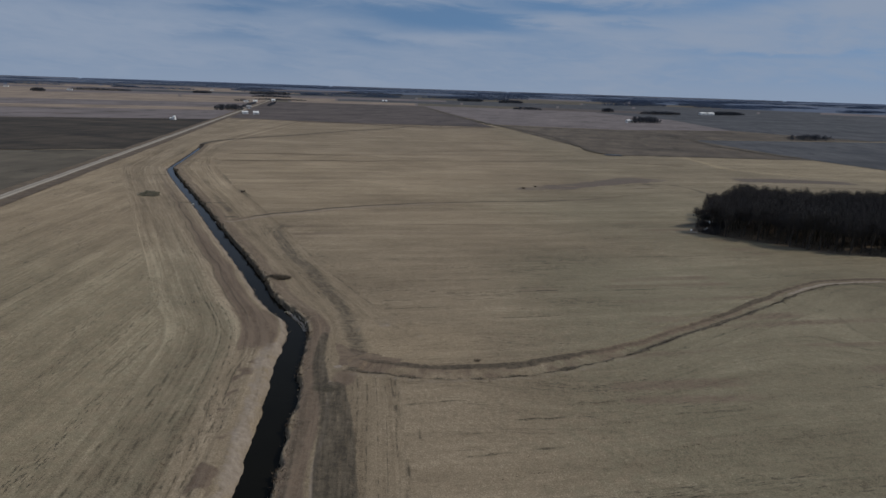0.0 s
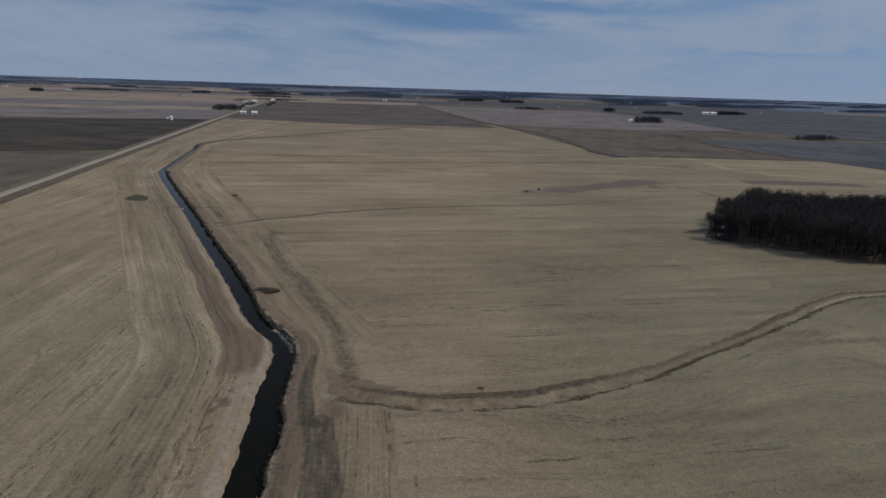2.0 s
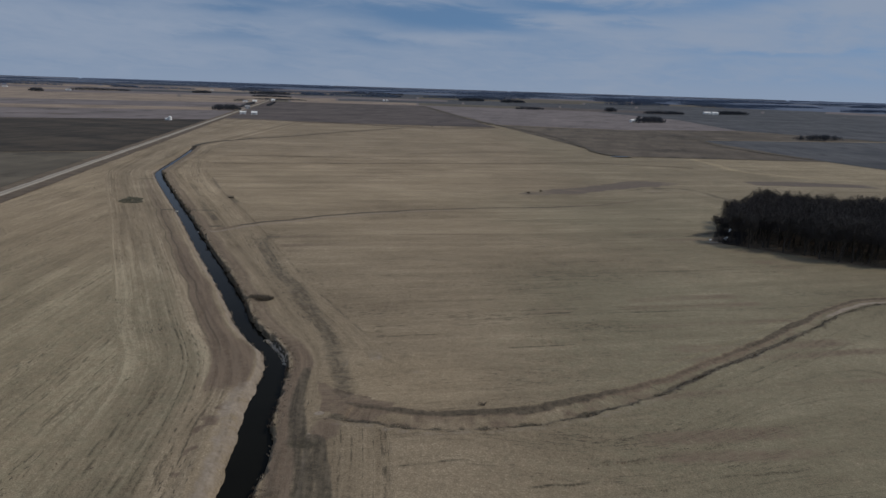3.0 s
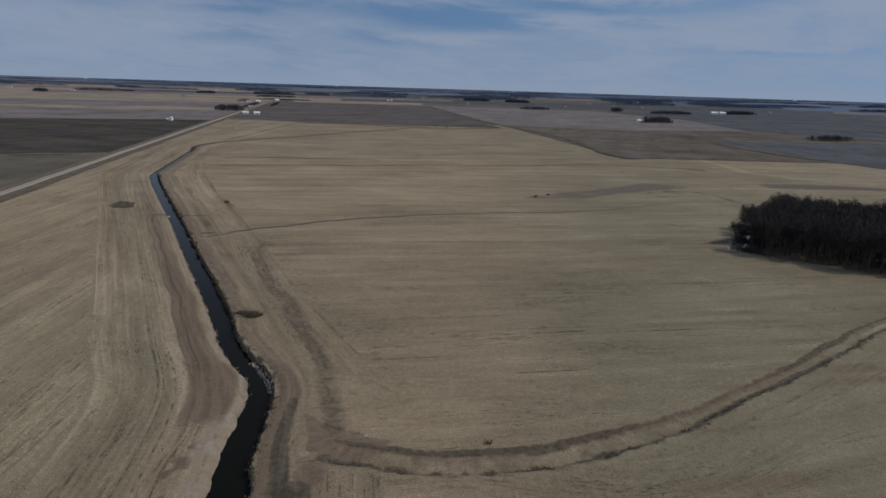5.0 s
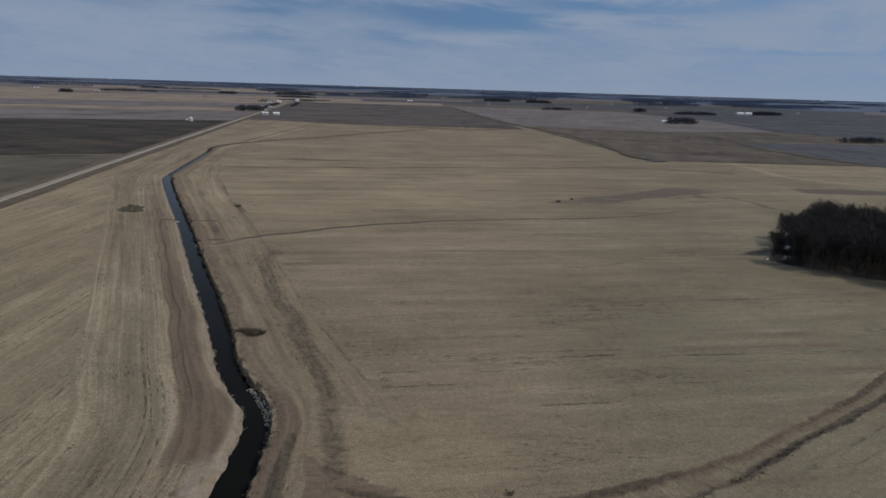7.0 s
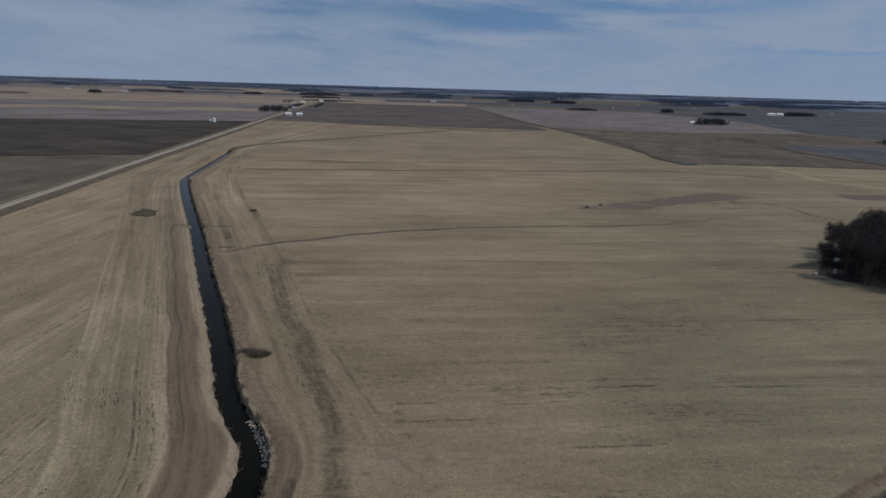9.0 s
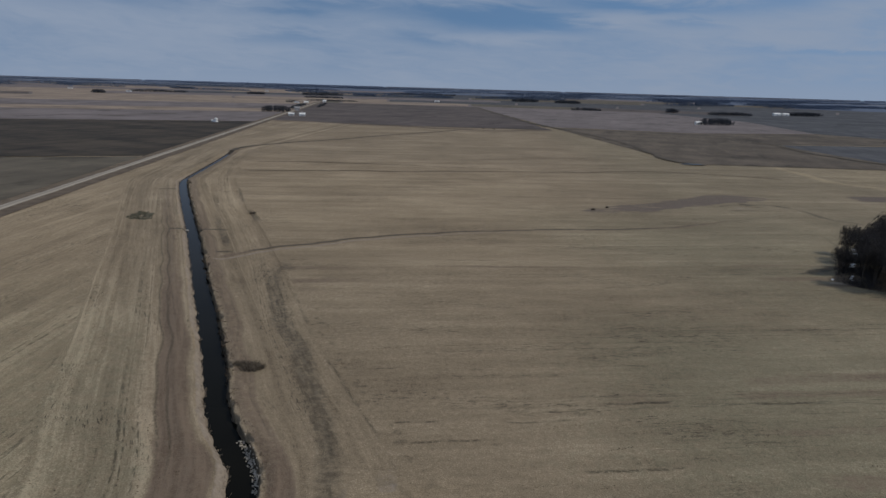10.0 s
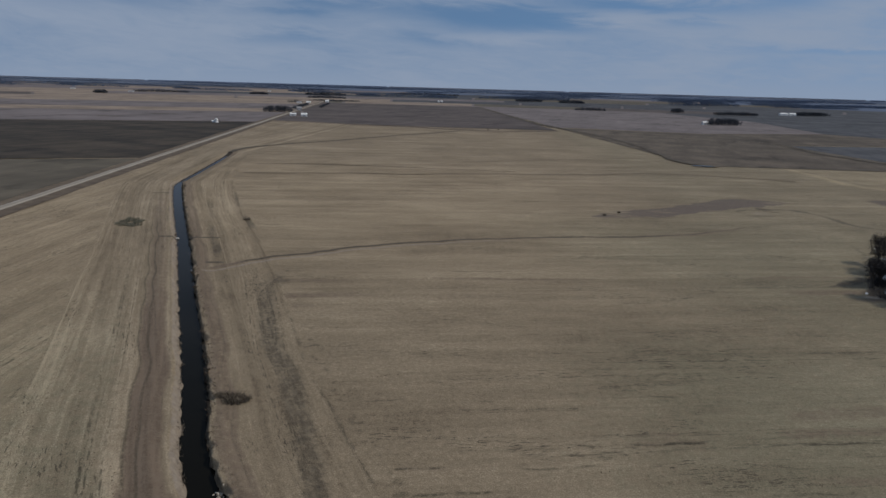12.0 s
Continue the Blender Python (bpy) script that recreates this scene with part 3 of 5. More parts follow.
    dark = np.maximum(dark, (0.55 + 0.3 * dashes(a, 7, 104, 0.3, 0.7)) * bell(o, -0.7, 0.45, 0.5) * ramp(y, 126, 132))
    o, a = off_line(x, y, ARM)
    dark = np.maximum(dark, (0.95 + 0.2 * lattice(x * 2, y * 0.7, 3, 49)) * bell(o + 0.8 * wob, 0, 1.0 + 0.5 * ramp(a, 8, 24), 0.9) * ramp(a, 0.1, 4))
    o, a = off_line(x, y, BLOCK)
    ruts = 0.72 + 0.34 * ramp(np.abs((o + 10) % 1.4 - 0.7), 0.15, 0.5) + 0.3 * (lattice(x * 2.5, y * 0.35, 3, 8) - 0.5)
    dark = np.maximum(dark, ruts * bell(o + 0.6 * wob, 0, 2.7 + 0.6 * ramp(a, 0, 30), 0.7) * ramp(y, 50, 60))
    spot = bell(np.hypot((x + 18.6) / 2.4, (y - 108.3) / 1.0), 0, 1.2, 0.7)
    dark, fine = np.maximum(dark, spot), np.maximum(fine, 0.75 * spot)
    # criss-cross marks on the ground where machines turn, beside the bend
    turned_ground = bell(np.hypot((x + 9) / 1.2, (y - 137) / 1.1), 0, 9, 5) * (d > 5)
    fine = np.maximum(fine, 0.42 * turned_ground * ramp(lattice(0.8 * x + 0.6 * y, 0.4 * (0.6 * x - 0.8 * y), 0.9, 61), 0.66, 0.9))
    fine = np.maximum(fine, 0.36 * turned_ground * ramp(lattice(0.4 * (x + y), x - 0.4 * y, 0.9, 62), 0.70, 0.9))
    pale = np.maximum(pale, 0.5 * turned_ground * ramp(lattice(x, y, 3.2, 63), 0.45, 0.8))
    # muddy ruts on the strip between the ditch and the worn block
    ruts = 0.75 + 0.5 * (lattice(right * 2.2, y * 0.08, 1.0, 64) - 0.5)
    dark = np.maximum(dark, 0.66 * ruts * bell(right + wob, 2.4, 1.5, 0.7) * (1 - ramp(y, 106, 120)))
    # arcs beside the ditch
    for k, (arc, wide) in enumerate(ARCS):
        o, a = off_line(x, y, arc)
        ends = 0.8 * ramp(a, 2, 60) * (1 - ramp(a, 140, 156)) if k == 0 else ramp(a, 2, 30) * (1 - ramp(a, 125, 145)) if k == 1 else 0.55 * ramp(a, 2, 20) * (1 - ramp(a, 120, 180))
        dark = np.maximum(dark, (0.34 + 0.32 * dashes(a, 9, 105 + k, 0.3, 0.7) + 0.25 * (k == 0) * ramp(a, 115, 145)) * ends * bell(o, 0, wide * (0.6 + 0.5 * ramp(a, 60, 140)), 0.9))
        pale = np.maximum(pale, 0.38 * ends * bell(o, wide + 2.2 if k < 2 else -3.0, 0.7, 0.8))
    # dotted lines where the drill was lifted
    for px, y0, reach_y, seed in ((-5.3, 100, 4, 19), (-0.9, 95, 6, 20), (-2.6, 80, 9, 50)):
        fine = np.maximum(fine, 0.85 * bell(x + 0.02 * (y - 100), px, 0.22, 0.3) * bell(y, y0, reach_y, 2) * dashes(y, 1.6, seed, 0.45, 0.62))
    # the washed-out gully and its apron
    o, a = o_gully, a_gully
    north = o + ripple(a, 9, (31, 0.22), (7, 0.06)) + 0.3 * (lattice(x, y, 2.4, 18) - 0.5) + 0.3 * (lattice(x, y, 0.9, 118) - 0.5)
    bank = gully_width(a) - 0.6
    wash = (north > -0.6) & (north < bank + 0.3) & (a > 0.5)
    u, v = np.where(wash, a + 900, u), np.where(wash, north * 2.5, v)
    begun = ramp(a, 0.3, 3)
    floor_soil = 0.40 - 0.06 * ramp(a, 25, 60) + 0.5 * (lattice(x, y, 2.2, 17) - 0.5)
    soil = np.maximum(soil, floor_soil * begun * ramp(north, -0.9, 0.1) * (1 - ramp(north, bank - 0.2, bank + 0.8)))
    soil = np.maximum(soil, 0.9 * begun * bell(north, bank - 0.2, 0.9, 0.6))
    # far bank and broken lip: dark soil, with their shade painted in
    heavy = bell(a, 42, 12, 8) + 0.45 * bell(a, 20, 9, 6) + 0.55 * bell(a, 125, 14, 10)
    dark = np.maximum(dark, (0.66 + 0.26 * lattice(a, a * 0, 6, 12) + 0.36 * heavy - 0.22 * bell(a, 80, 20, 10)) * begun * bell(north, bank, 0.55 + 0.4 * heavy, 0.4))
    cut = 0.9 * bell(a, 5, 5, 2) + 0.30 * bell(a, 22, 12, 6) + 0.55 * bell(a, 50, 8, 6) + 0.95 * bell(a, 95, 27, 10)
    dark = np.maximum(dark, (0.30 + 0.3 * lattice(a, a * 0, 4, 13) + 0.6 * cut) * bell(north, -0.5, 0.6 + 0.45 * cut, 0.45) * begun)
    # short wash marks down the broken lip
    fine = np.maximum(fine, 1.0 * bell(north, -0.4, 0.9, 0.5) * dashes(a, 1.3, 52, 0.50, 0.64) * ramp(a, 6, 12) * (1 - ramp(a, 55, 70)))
    soil = np.where(inside(x + 1.5 * lattice(x, y, 3, 16), y + lattice(x, y, 2, 53), [(-20, 131), (-11, 125.5), (-4, 122.5), (-9, 116), (-16.5, 119)]), np.maximum(soil, 0.66), soil)
    soil = np.maximum(soil, 0.7 * bell(np.hypot((x + 16.0) / 1.0, (y - 113) / 1.5), 0, 2.6, 1.0))
    pale = np.maximum(pale, 0.9 * bell(np.hypot((x + 18.0) / 1.3, y - 118.2), 0, 0.7, 0.4))
    # pale streak paints the glint of water along the gully floor
    pale = np.maximum(pale, 0.8 * bell(north, 0.9, 0.7, 0.5) * ramp(a, 130, 150))
    pale = np.maximum(pale, 0.42 * bell(north, -2.4, 0.9, 0.7) * begun * (1 - ramp(a, 60, 90)))
    # the shallow grassed swale across the field
    o, a = off_line(x, y, SWALE)
    o = o + ripple(a, 19, (40, 0.5), (13, 0.3))
    soil = np.maximum(soil, 0.9 * bell(o, 0.1, 1.3, 0.8) * (1 - ramp(a, 180, 260)))
    pale = np.maximum(pale, 0.62 * bell(o, -2.9, 1.0, 0.8) * (1 - ramp(a, 90, 150)))
    dark = np.maximum(dark, (0.66 + 0.5 * lattice(a, a * 0, 9, 14)) * bell(o, 0.4, 1.0, 0.7) * (1 - 0.55 * ramp(a, 140, 250)) * ramp(a, 6, 14))
    dark = np.maximum(dark, 0.6 * bell(np.hypot((x + 58) / 5.5, (y - 247) / 5), 0, 0.7, 0.5) * ramp(lattice(x, y, 2.2, 54), 0.35, 0.65))
    # side drains that cut to the ditch
    for px, py, length in ((-161, 378.5, 11), (-114, 292, 7), (-101, 292.5, 12), (-84, 262, 6)):
        dark = np.maximum(dark, 1.0 * bell(x, px, length / 2, 1.5) * bell(y, py + 0.15 * (x - px), 1.0, 0.8))
    # rough low grass, damp lines and turned ground beside the grove
    wx_, wy_ = x + 5 * (lattice(x, y, 14, 21) - 0.5) + 3 * (lattice(x, y, 5, 22) - 0.5), y + 5 * (lattice(x, y, 14, 24) - 0.5) + 3 * (lattice(x, y, 5, 25) - 0.5)
    grass = np.where(inside(wx_, wy_, LOW_GRASS), 0.58 + 0.55 * (lattice(x * 0.4, y, 5, 23) - 0.5) + 0.5 * (lattice(x * 0.5, y, 2.2, 123) - 0.5) + 0.2 * ramp(x, 60, 110), 0.0)
    o, a = off_line(x, y, LOW_GRASS_B)
    ragged = 0.6 + 0.4 * lattice(x, y, 25, 21)
    grass = np.maximum(grass, (0.75 + 0.4 * lattice(x * 0.5, y, 6, 23)) * bell(o, 0, 13.0 * ragged, 2.5) * bell(x, 252, 42, 8))
    dark = np.maximum(dark, (0.50 + 0.45 * lattice(x * 0.3, y, 9, 28)) * bell(o, 0, 10, 3) * bell(x, 250, 40, 8))
    o, a = off_line(wx_, wy_, DAMP)
    dark = np.maximum(dark, (0.35 + 0.7 * lattice(x, y, 6, 27)) * bell(o, 0, 3.0, 2.4))
    ring = np.hypot((x - 131) / 11, (wy_ - 389) / 8.5)
    dark = np.maximum(dark, 0.9 * bell(ring, 1.0, 0.12, 0.14) * ramp(lattice(x, y, 7, 55), 0.25, 0.6))
    pale = np.maximum(pale, 0.45 * bell(ring, 0, 0.6, 0.3))
    o, a = off_line(wx_, wy_, GROVE_TURN)
    dark = np.maximum(dark, 0.6 * bell(o, 0, 0.9, 0.9) * ramp(a, 4, 20) * (1 - ramp(a, 78, 95)))
    # dark streak painted on the stubble as the grove's cast shadow
    o, a = off_line(wx_, wy_, GROVE_SHADOW)
    dark = np.maximum(dark, 0.85 * bell(o, 0, 0.9 + 0.9 * ramp(a, 4, 20), 1.0) * ramp(a, 0.3, 6))
    pale = np.maximum(pale, 0.75 * bell(np.hypot((wx_ - 110) / 7, (wy_ - 257) / 2.2), 0, 0.8, 0.4))
    dark = np.maximum(dark, 0.5 * bell(across + ripple(along, 6, (60, 0.8)), 335, 1.1, 1.6) * bell(along, 178, 26, 12))
    soil = np.maximum(soil, 0.22 * ramp(x, 50, 150) * ramp(y, 280, 340) * (1 - ramp(y, 450, 560)))
    wood = inside(x, y, GROVE)
    dark, soil = np.where(wood, 0.3 + 0.4 * lattice(x, y, 4, 56), dark), np.where(wood, 0.9, soil)
    # olive growth: the right-hand field beyond the middle, and the near left field; on the right it also paints in
    # shade and lens darkening
    olive = 0.52 * ramp(x + 0.35 * (y - 120), 30, 150) * (1 - 0.3 * ramp(y, 300, 420) * ramp(x, 40, 120) - ramp(y, 300, 420) * (1 - ramp(x, 40, 120))) + 0.44 * ramp(-d, 9, 16) * (1 - ramp(y, 150, 300))
    olive = np.maximum(olive, 0.38 * ramp(x, 0, 70) * (1 - ramp(y, 100, 140)))
    olive = np.maximum(olive, 0.62 * ramp(x, -10, 55) * (1 - ramp(y, 190, 260)) * (d > 20))
    # washed-out streaks along the rows, each a string of bare spots
    for k, (px, py, length, size) in enumerate(((31, 171.6, 12, 0.95), (60, 175.2, 14, 0.7), (29, 187.4, 16, 0.55), (-3, 181.6, 12, 0.5), (-19, 180, 12, 0.45), (26, 150, 17, 0.6), (-9, 160.2, 11, 0.6), (30, 174.6, 11, 0.5),
                                                (10.3, 87.5, 8, 0.75), (20, 99, 9, 0.7), (19.4, 89.5, 6, 0.7), (34, 106, 14, 0.45), (52, 103, 16, 0.5), (2, 104, 12, 0.6), (8, 93.5, 10, 0.5), (-2, 155, 14, 0.55), (14, 163, 16, 0.5), (46, 160, 16, 0.45),
                                                (8, 200, 30, 0.3), (60, 214, 40, 0.3), (-10, 226, 40, 0.28), (40, 240, 50, 0.28))):
        au, av = -px * math.sin(right_way) + py * math.cos(right_way), px * math.cos(right_way) + py * math.sin(right_way)
        spots_ = 0.7 + 0.6 * dashes(along, 1.6, 130 + k, 0.35, 0.6)
        fine = np.maximum(fine, 1.15 * size * spots_ * bell(along, av, length / 2, 2.0) * bell(across + 0.4 * ripple(along, 5 + k, (9, 0.4)), au, 0.30, 0.35))
    for k in range(16):
        level_ = 84 + 11.3 * k + 3 * math.sin(k * 2.1)
        soil = np.maximum(soil, (0.30 + 0.32 * lattice(along, across * 0 + k, 26, 57)) * bell(across + ripple(along, 60 + k, (90, 0.8)), level_, 1.6 + 0.5 * (k % 3), 1.6) * (d > 24) * ramp(lattice(along, across * 0 + 7.7 * k, 38, 58), 0.4, 0.62))
    soil = np.maximum(soil, 0.44 * bell(np.hypot((along - 60) / 4.6, across - 164), 0, 2.6, 2.6))
    soil = np.maximum(soil, 0.40 * bell(np.hypot((along - 57) / 1.6, across - 86), 0, 3.2, 2.6))
    for px, py, long_, size in ((29, 174, 13, 0.62), (-2, 181, 16, 0.45), (60, 178, 18, 0.42), (8, 163, 14, 0.45), (-8, 160, 8, 0.5), (40, 168, 16, 0.42), (22, 187, 22, 0.40)):
        au, av = -px * math.sin(right_way) + py * math.cos(right_way), px * math.cos(right_way) + py * math.sin(right_way)
        soil = np.maximum(soil, size * (0.7 + 0.6 * (lattice(x, y, 2.5, 59) - 0.5)) * bell(np.hypot((along - av) / long_ * 2.2, across - au), 0, 1.5, 1.6))
    pale = np.maximum(pale, 0.8 * bell(np.hypot((along - 96.9) / 1.6, across - 108.7), 0, 0.35, 0.4))
    mud = 0.9 * bell(d, 0, 2.0, 0.4) * live
    gain = np.where((even <= -28) & (d < 0), 0.70, np.where(d < 0, 0.88, np.where(head, 0.8, 0.55)))
    # straw made paler west of the ditch and up the right-hand field
    paler = np.where(d < 0, 0.36 * ramp(-d, 12, 40), 0.28 * ramp(y, 190, 330) * (1 - 0.9 * ramp(x, -20, 110))) * (1 - ramp(y, 470, 580))
    paler = np.maximum(paler, 0.26 * (1 - ramp(np.hypot(x + 4, (y - 131) * 1.3), 9, 22)) * (d > 6))
    paler = np.maximum(paler, 0.95 * bell(off_line(x, y, FIELD_EDGE)[0], 0, 3.5, 2.5))
    paler = np.maximum(paler, 0.34 * inside(wx_, wy_, [(238, 588), (252, 472), (312, 452), (380, 440), (380, 590), (300, 600)]))
    return (np.stack([u, v, gain], -1), np.stack([soil * live, dark, pale, paler], -1), np.stack([np.clip(olive, 0, 1), grass, mud, fine], -1))


def height(x, y):
    """The ground's height: the plain, small swells, the ditch."""
    d, s, half = ditch_frame(x, y)
    live = 1 - ramp(y, 556, 574)
    z = far_rise(x, y) + 0.22 * (lattice(x, y, 45, 31) - 0.5) * ramp(np.abs(d), 6, 20)
    z = z + 0.10 * (lattice(x, y, 2.6, 33) - 0.5) * ramp(np.abs(d), 2, 5)
    jag = ripple(s, 41, (9, 0.20), (3.4, 0.07), (1.6, 0.02))
    jag_r = ripple(s, 43, (11, 0.14), (4.1, 0.14), (1.7, 0.10)) + 0.75 * ramp(lattice(s, s * 0, 3.2, 44), 0.52, 0.8)
    depth = 2.4 * live
    flat = 2.4 - 1.1 * ramp(y, 118, 136)
    cut_left = 1 - ramp(-d, half - 0.9 - 0.45 * (flat - 1.3) + jag, half + 0.45 + flat + jag)
    cut_right = 1 - ramp(d, half - 0.15 + jag_r, half + 0.45 + jag_r)
    z = z - depth * np.where(d < 0, cut_left, cut_right)
    # banks lowered where the ditch starts, to show its water in the camera's view
    z = z - 0.85 * live * ramp(y, 405, 430) * (1 - ramp(np.abs(d), half + 0.8, half + 7.0)) * np.where(np.abs(d) > half, 1, 0)
    # the spoil left along both banks
    z = z + 0.25 * live * (bell(-d, half + 4.6, 1.0, 1.0) + bell(d, half + 2.4, 0.9, 0.9)) * lattice(s, d, 7, 46)
    return z


def part(name, bm, material, parent=None, label=""):
    """Links a bmesh as one mesh object, under a thing or a part."""
    me = bpy.data.meshes.new(name)
    bm.to_mesh(me)
    bm.free()
    me.materials.append(material)
    ob = new(name, me)
    ob.parent = parent
    return tagged(ob, label)


def sheet(name, verts, faces, material, parent=None, smooth=False):
    """Links arrays of corners and faces as one mesh object."""
    me = bpy.data.meshes.new(name)
    verts, faces = np.asarray(verts, np.float32), np.asarray(faces, np.int32)
    me.vertices.add(len(verts))
    me.vertices.foreach_set("co", verts.ravel())
    k = faces.shape[1]
    me.loops.add(faces.size)
    me.loops.foreach_set("vertex_index", faces.ravel())
    me.polygons.add(len(faces))
    me.polygons.foreach_set("loop_start", np.arange(0, faces.size, k, dtype=np.int32))
    me.polygons.foreach_set("use_smooth", np.full(len(faces), smooth))
    me.update(calc_edges=True)
    me.materials.append(material)
    ob = new(name, me)
    ob.parent = parent
    return ob


def colour_land(ob, x, y):
    rows, cover, extra = land(x, y)
    me = ob.data
    me.attributes.new("rows", "FLOAT_VECTOR", "POINT").data.foreach_set("vector", rows.astype(np.float32).ravel())
    me.attributes.new("cover", "FLOAT_COLOR", "POINT").data.foreach_set("color", np.clip(cover, 0, 1).astype(np.float32).ravel())
    me.attributes.new("extra", "FLOAT_COLOR", "POINT").data.foreach_set("color", np.clip(extra, 0, 1).astype(np.float32).ravel())


def grid_faces(rows, cols):
    i = np.arange((rows - 1) * (cols - 1))
    a = i // (cols - 1) * cols + i % (cols - 1)
    return np.stack([a, a + 1, a + cols + 1, a + cols], 1)


def steps(*spans):
    """Breakpoints joined from spans (from, to, gap)."""
    return np.unique(np.concatenate([np.linspace(a, b, max(2, round((b - a) / g) + 1)) for a, b, g in spans]).round(4))


# ---------------------------------------------------------------- ground: one sheet, its columns follow the ditch
gy = steps((-1500, -300, 150), (-300, 40, 12), (40, 62, 2), (62, 190, 0.45), (190, 300, 0.65), (300, 440, 1.1), (440, 620, 3), (620, 1200, 12), (1200, 2000, 50), (2000, 4930, 70))
near_e = steps((0, 5, 0.25), (5, 12, 0.35), (12, 30, 0.6))
ge = steps((-4700, -1500, 120), (-1500, -500, 40), (-500, -120, 6), (-120, -50, 2), (-50, -30, 0.9))
ge = np.unique(np.concatenate([ge, -near_e, near_e, steps((30, 130, 0.9), (130, 340, 1.5), (340, 600, 5), (600, 1500, 40), (1500, 4700, 120))]))
gxx, gyy = np.meshgrid(ge, gy)
gxx = gxx + ditch_x(gyy) * np.exp(-(np.maximum(np.abs(gxx) - 300, 0) / 900) ** 2)
far = np.hypot(gxx, gyy - 40)
pull = np.minimum(1, 4930 / np.maximum(far, 1))
gxx, gyy = gxx * pull, 40 + (gyy - 40) * pull
gz = height(gxx, gyy)
o, a = off_line(gxx.ravel(), gyy.ravel(), GULLY_LINE)
gz = gz - 1.6 * bell(o.reshape(gz.shape), 1.5, 3.7, 0.6) * ramp(a.reshape(gz.shape), 3.5, 6)
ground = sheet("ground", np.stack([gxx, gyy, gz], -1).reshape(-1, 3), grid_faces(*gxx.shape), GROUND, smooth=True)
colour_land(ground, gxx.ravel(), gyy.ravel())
# past 3.3 km the ground takes the colour with haze painted in
ground.data.materials.append(HAZY_DISTANCE)
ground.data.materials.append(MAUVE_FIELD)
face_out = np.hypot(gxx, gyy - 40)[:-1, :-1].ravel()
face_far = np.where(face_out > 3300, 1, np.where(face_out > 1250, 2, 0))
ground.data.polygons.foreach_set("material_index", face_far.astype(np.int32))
tagged(ground, "harvested cropland with tan stubble in rows and a carved drainage ditch", "ground", kind="structure")

# water in the ditch
wy = np.concatenate([np.arange(-300, 60, 10.0), np.arange(60, 572, 1.5)])
wx = ditch_x(wy)
wslope = np.interp(wy, YY, STEEP)
whalf = np.interp(wy, DITCH[:, 0], DITCH[:, 2]) + 0.8
wn_x, wn_y = 1 / np.hypot(1, wslope), -wslope / np.hypot(1, wslope)
lanes = np.linspace(-1, 1, 5)
wv = np.stack([wx[:, None] + lanes * (whalf * wn_x)[:, None], wy[:, None] + lanes * (whalf * wn_y)[:, None], np.full((len(wy), 5), WATER_LEVEL)], -1)
water = sheet("water", wv.reshape(-1, 3), grid_faces(len(wy), 5), WATER, smooth=True)
tagged(water, "dark still water in the drainage ditch", "water", kind="structure")

# the gully: a steep broken lip on the south, a flat floor, a soft rise on the north
line = smooth_line(GULLY, 0.45)
way = np.gradient(line, axis=0)
way /= np.linalg.norm(way, axis=1)[:, None]
side = np.stack([-way[:, 1], way[:, 0]], 1)
run = np.arange(len(line)) * 0.45
cross = np.array([-4.2, -3.0, -2.2, -1.7, -1.3, -1.0, -0.7, -0.3, 0.2, 0.8, 1.5, 2.2, 3.0, 3.7, 4.3, 4.8, 5.6, 7.0])
drop = np.array([-0.06, 0.02, 0.06, 0.06, 0.0, -0.18, -0.38, -0.52, -0.54, -0.52, -0.48, -0.45, -0.40, -0.28, -0.06, 0.03, 0.02, -0.08])
spread = np.where(cross > 0.2, cross, 0)[None] * (gully_width(run) / 4.3 - 1)[:, None] * (1 - ramp(cross, 4.6, 7.4) * 0.5)[None]
wander = ripple(run, 51, (17, 0.30), (5, 0.2), (2.2, 0.12))[:, None] * bell(cross, 0.5, 3.0, 2.4)[None]
off = cross[None] + spread + wander
gx, gyv = line[:, :1] + side[:, :1] * off, line[:, 1:] + side[:, 1:] * off
fade = (ramp(run, 0, 5) * (1 - 0.35 * ramp(run, 100, 190)))[:, None]
rough_z = 0.16 * (lattice(gx, gyv, 1.3, 53) - 0.5) * bell(cross, 0.5, 3.6, 1.0)[None]
gzz = np.where(drop[None] < 0.03, drop[None] * fade, drop[None]) + rough_z + 0.01 + height(gx, gyv)
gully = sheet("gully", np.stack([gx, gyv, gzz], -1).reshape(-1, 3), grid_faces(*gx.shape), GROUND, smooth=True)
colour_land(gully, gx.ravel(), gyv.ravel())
tagged(gully, "washed-out brown gully curving across the stubble", "gully", kind="structure")

# ---------------------------------------------------------------- the gravel road, dead straight
ROAD_SLOPE = -0.1845


def road_x(y):
    return -197.5 + ROAD_SLOPE * (y - 290)


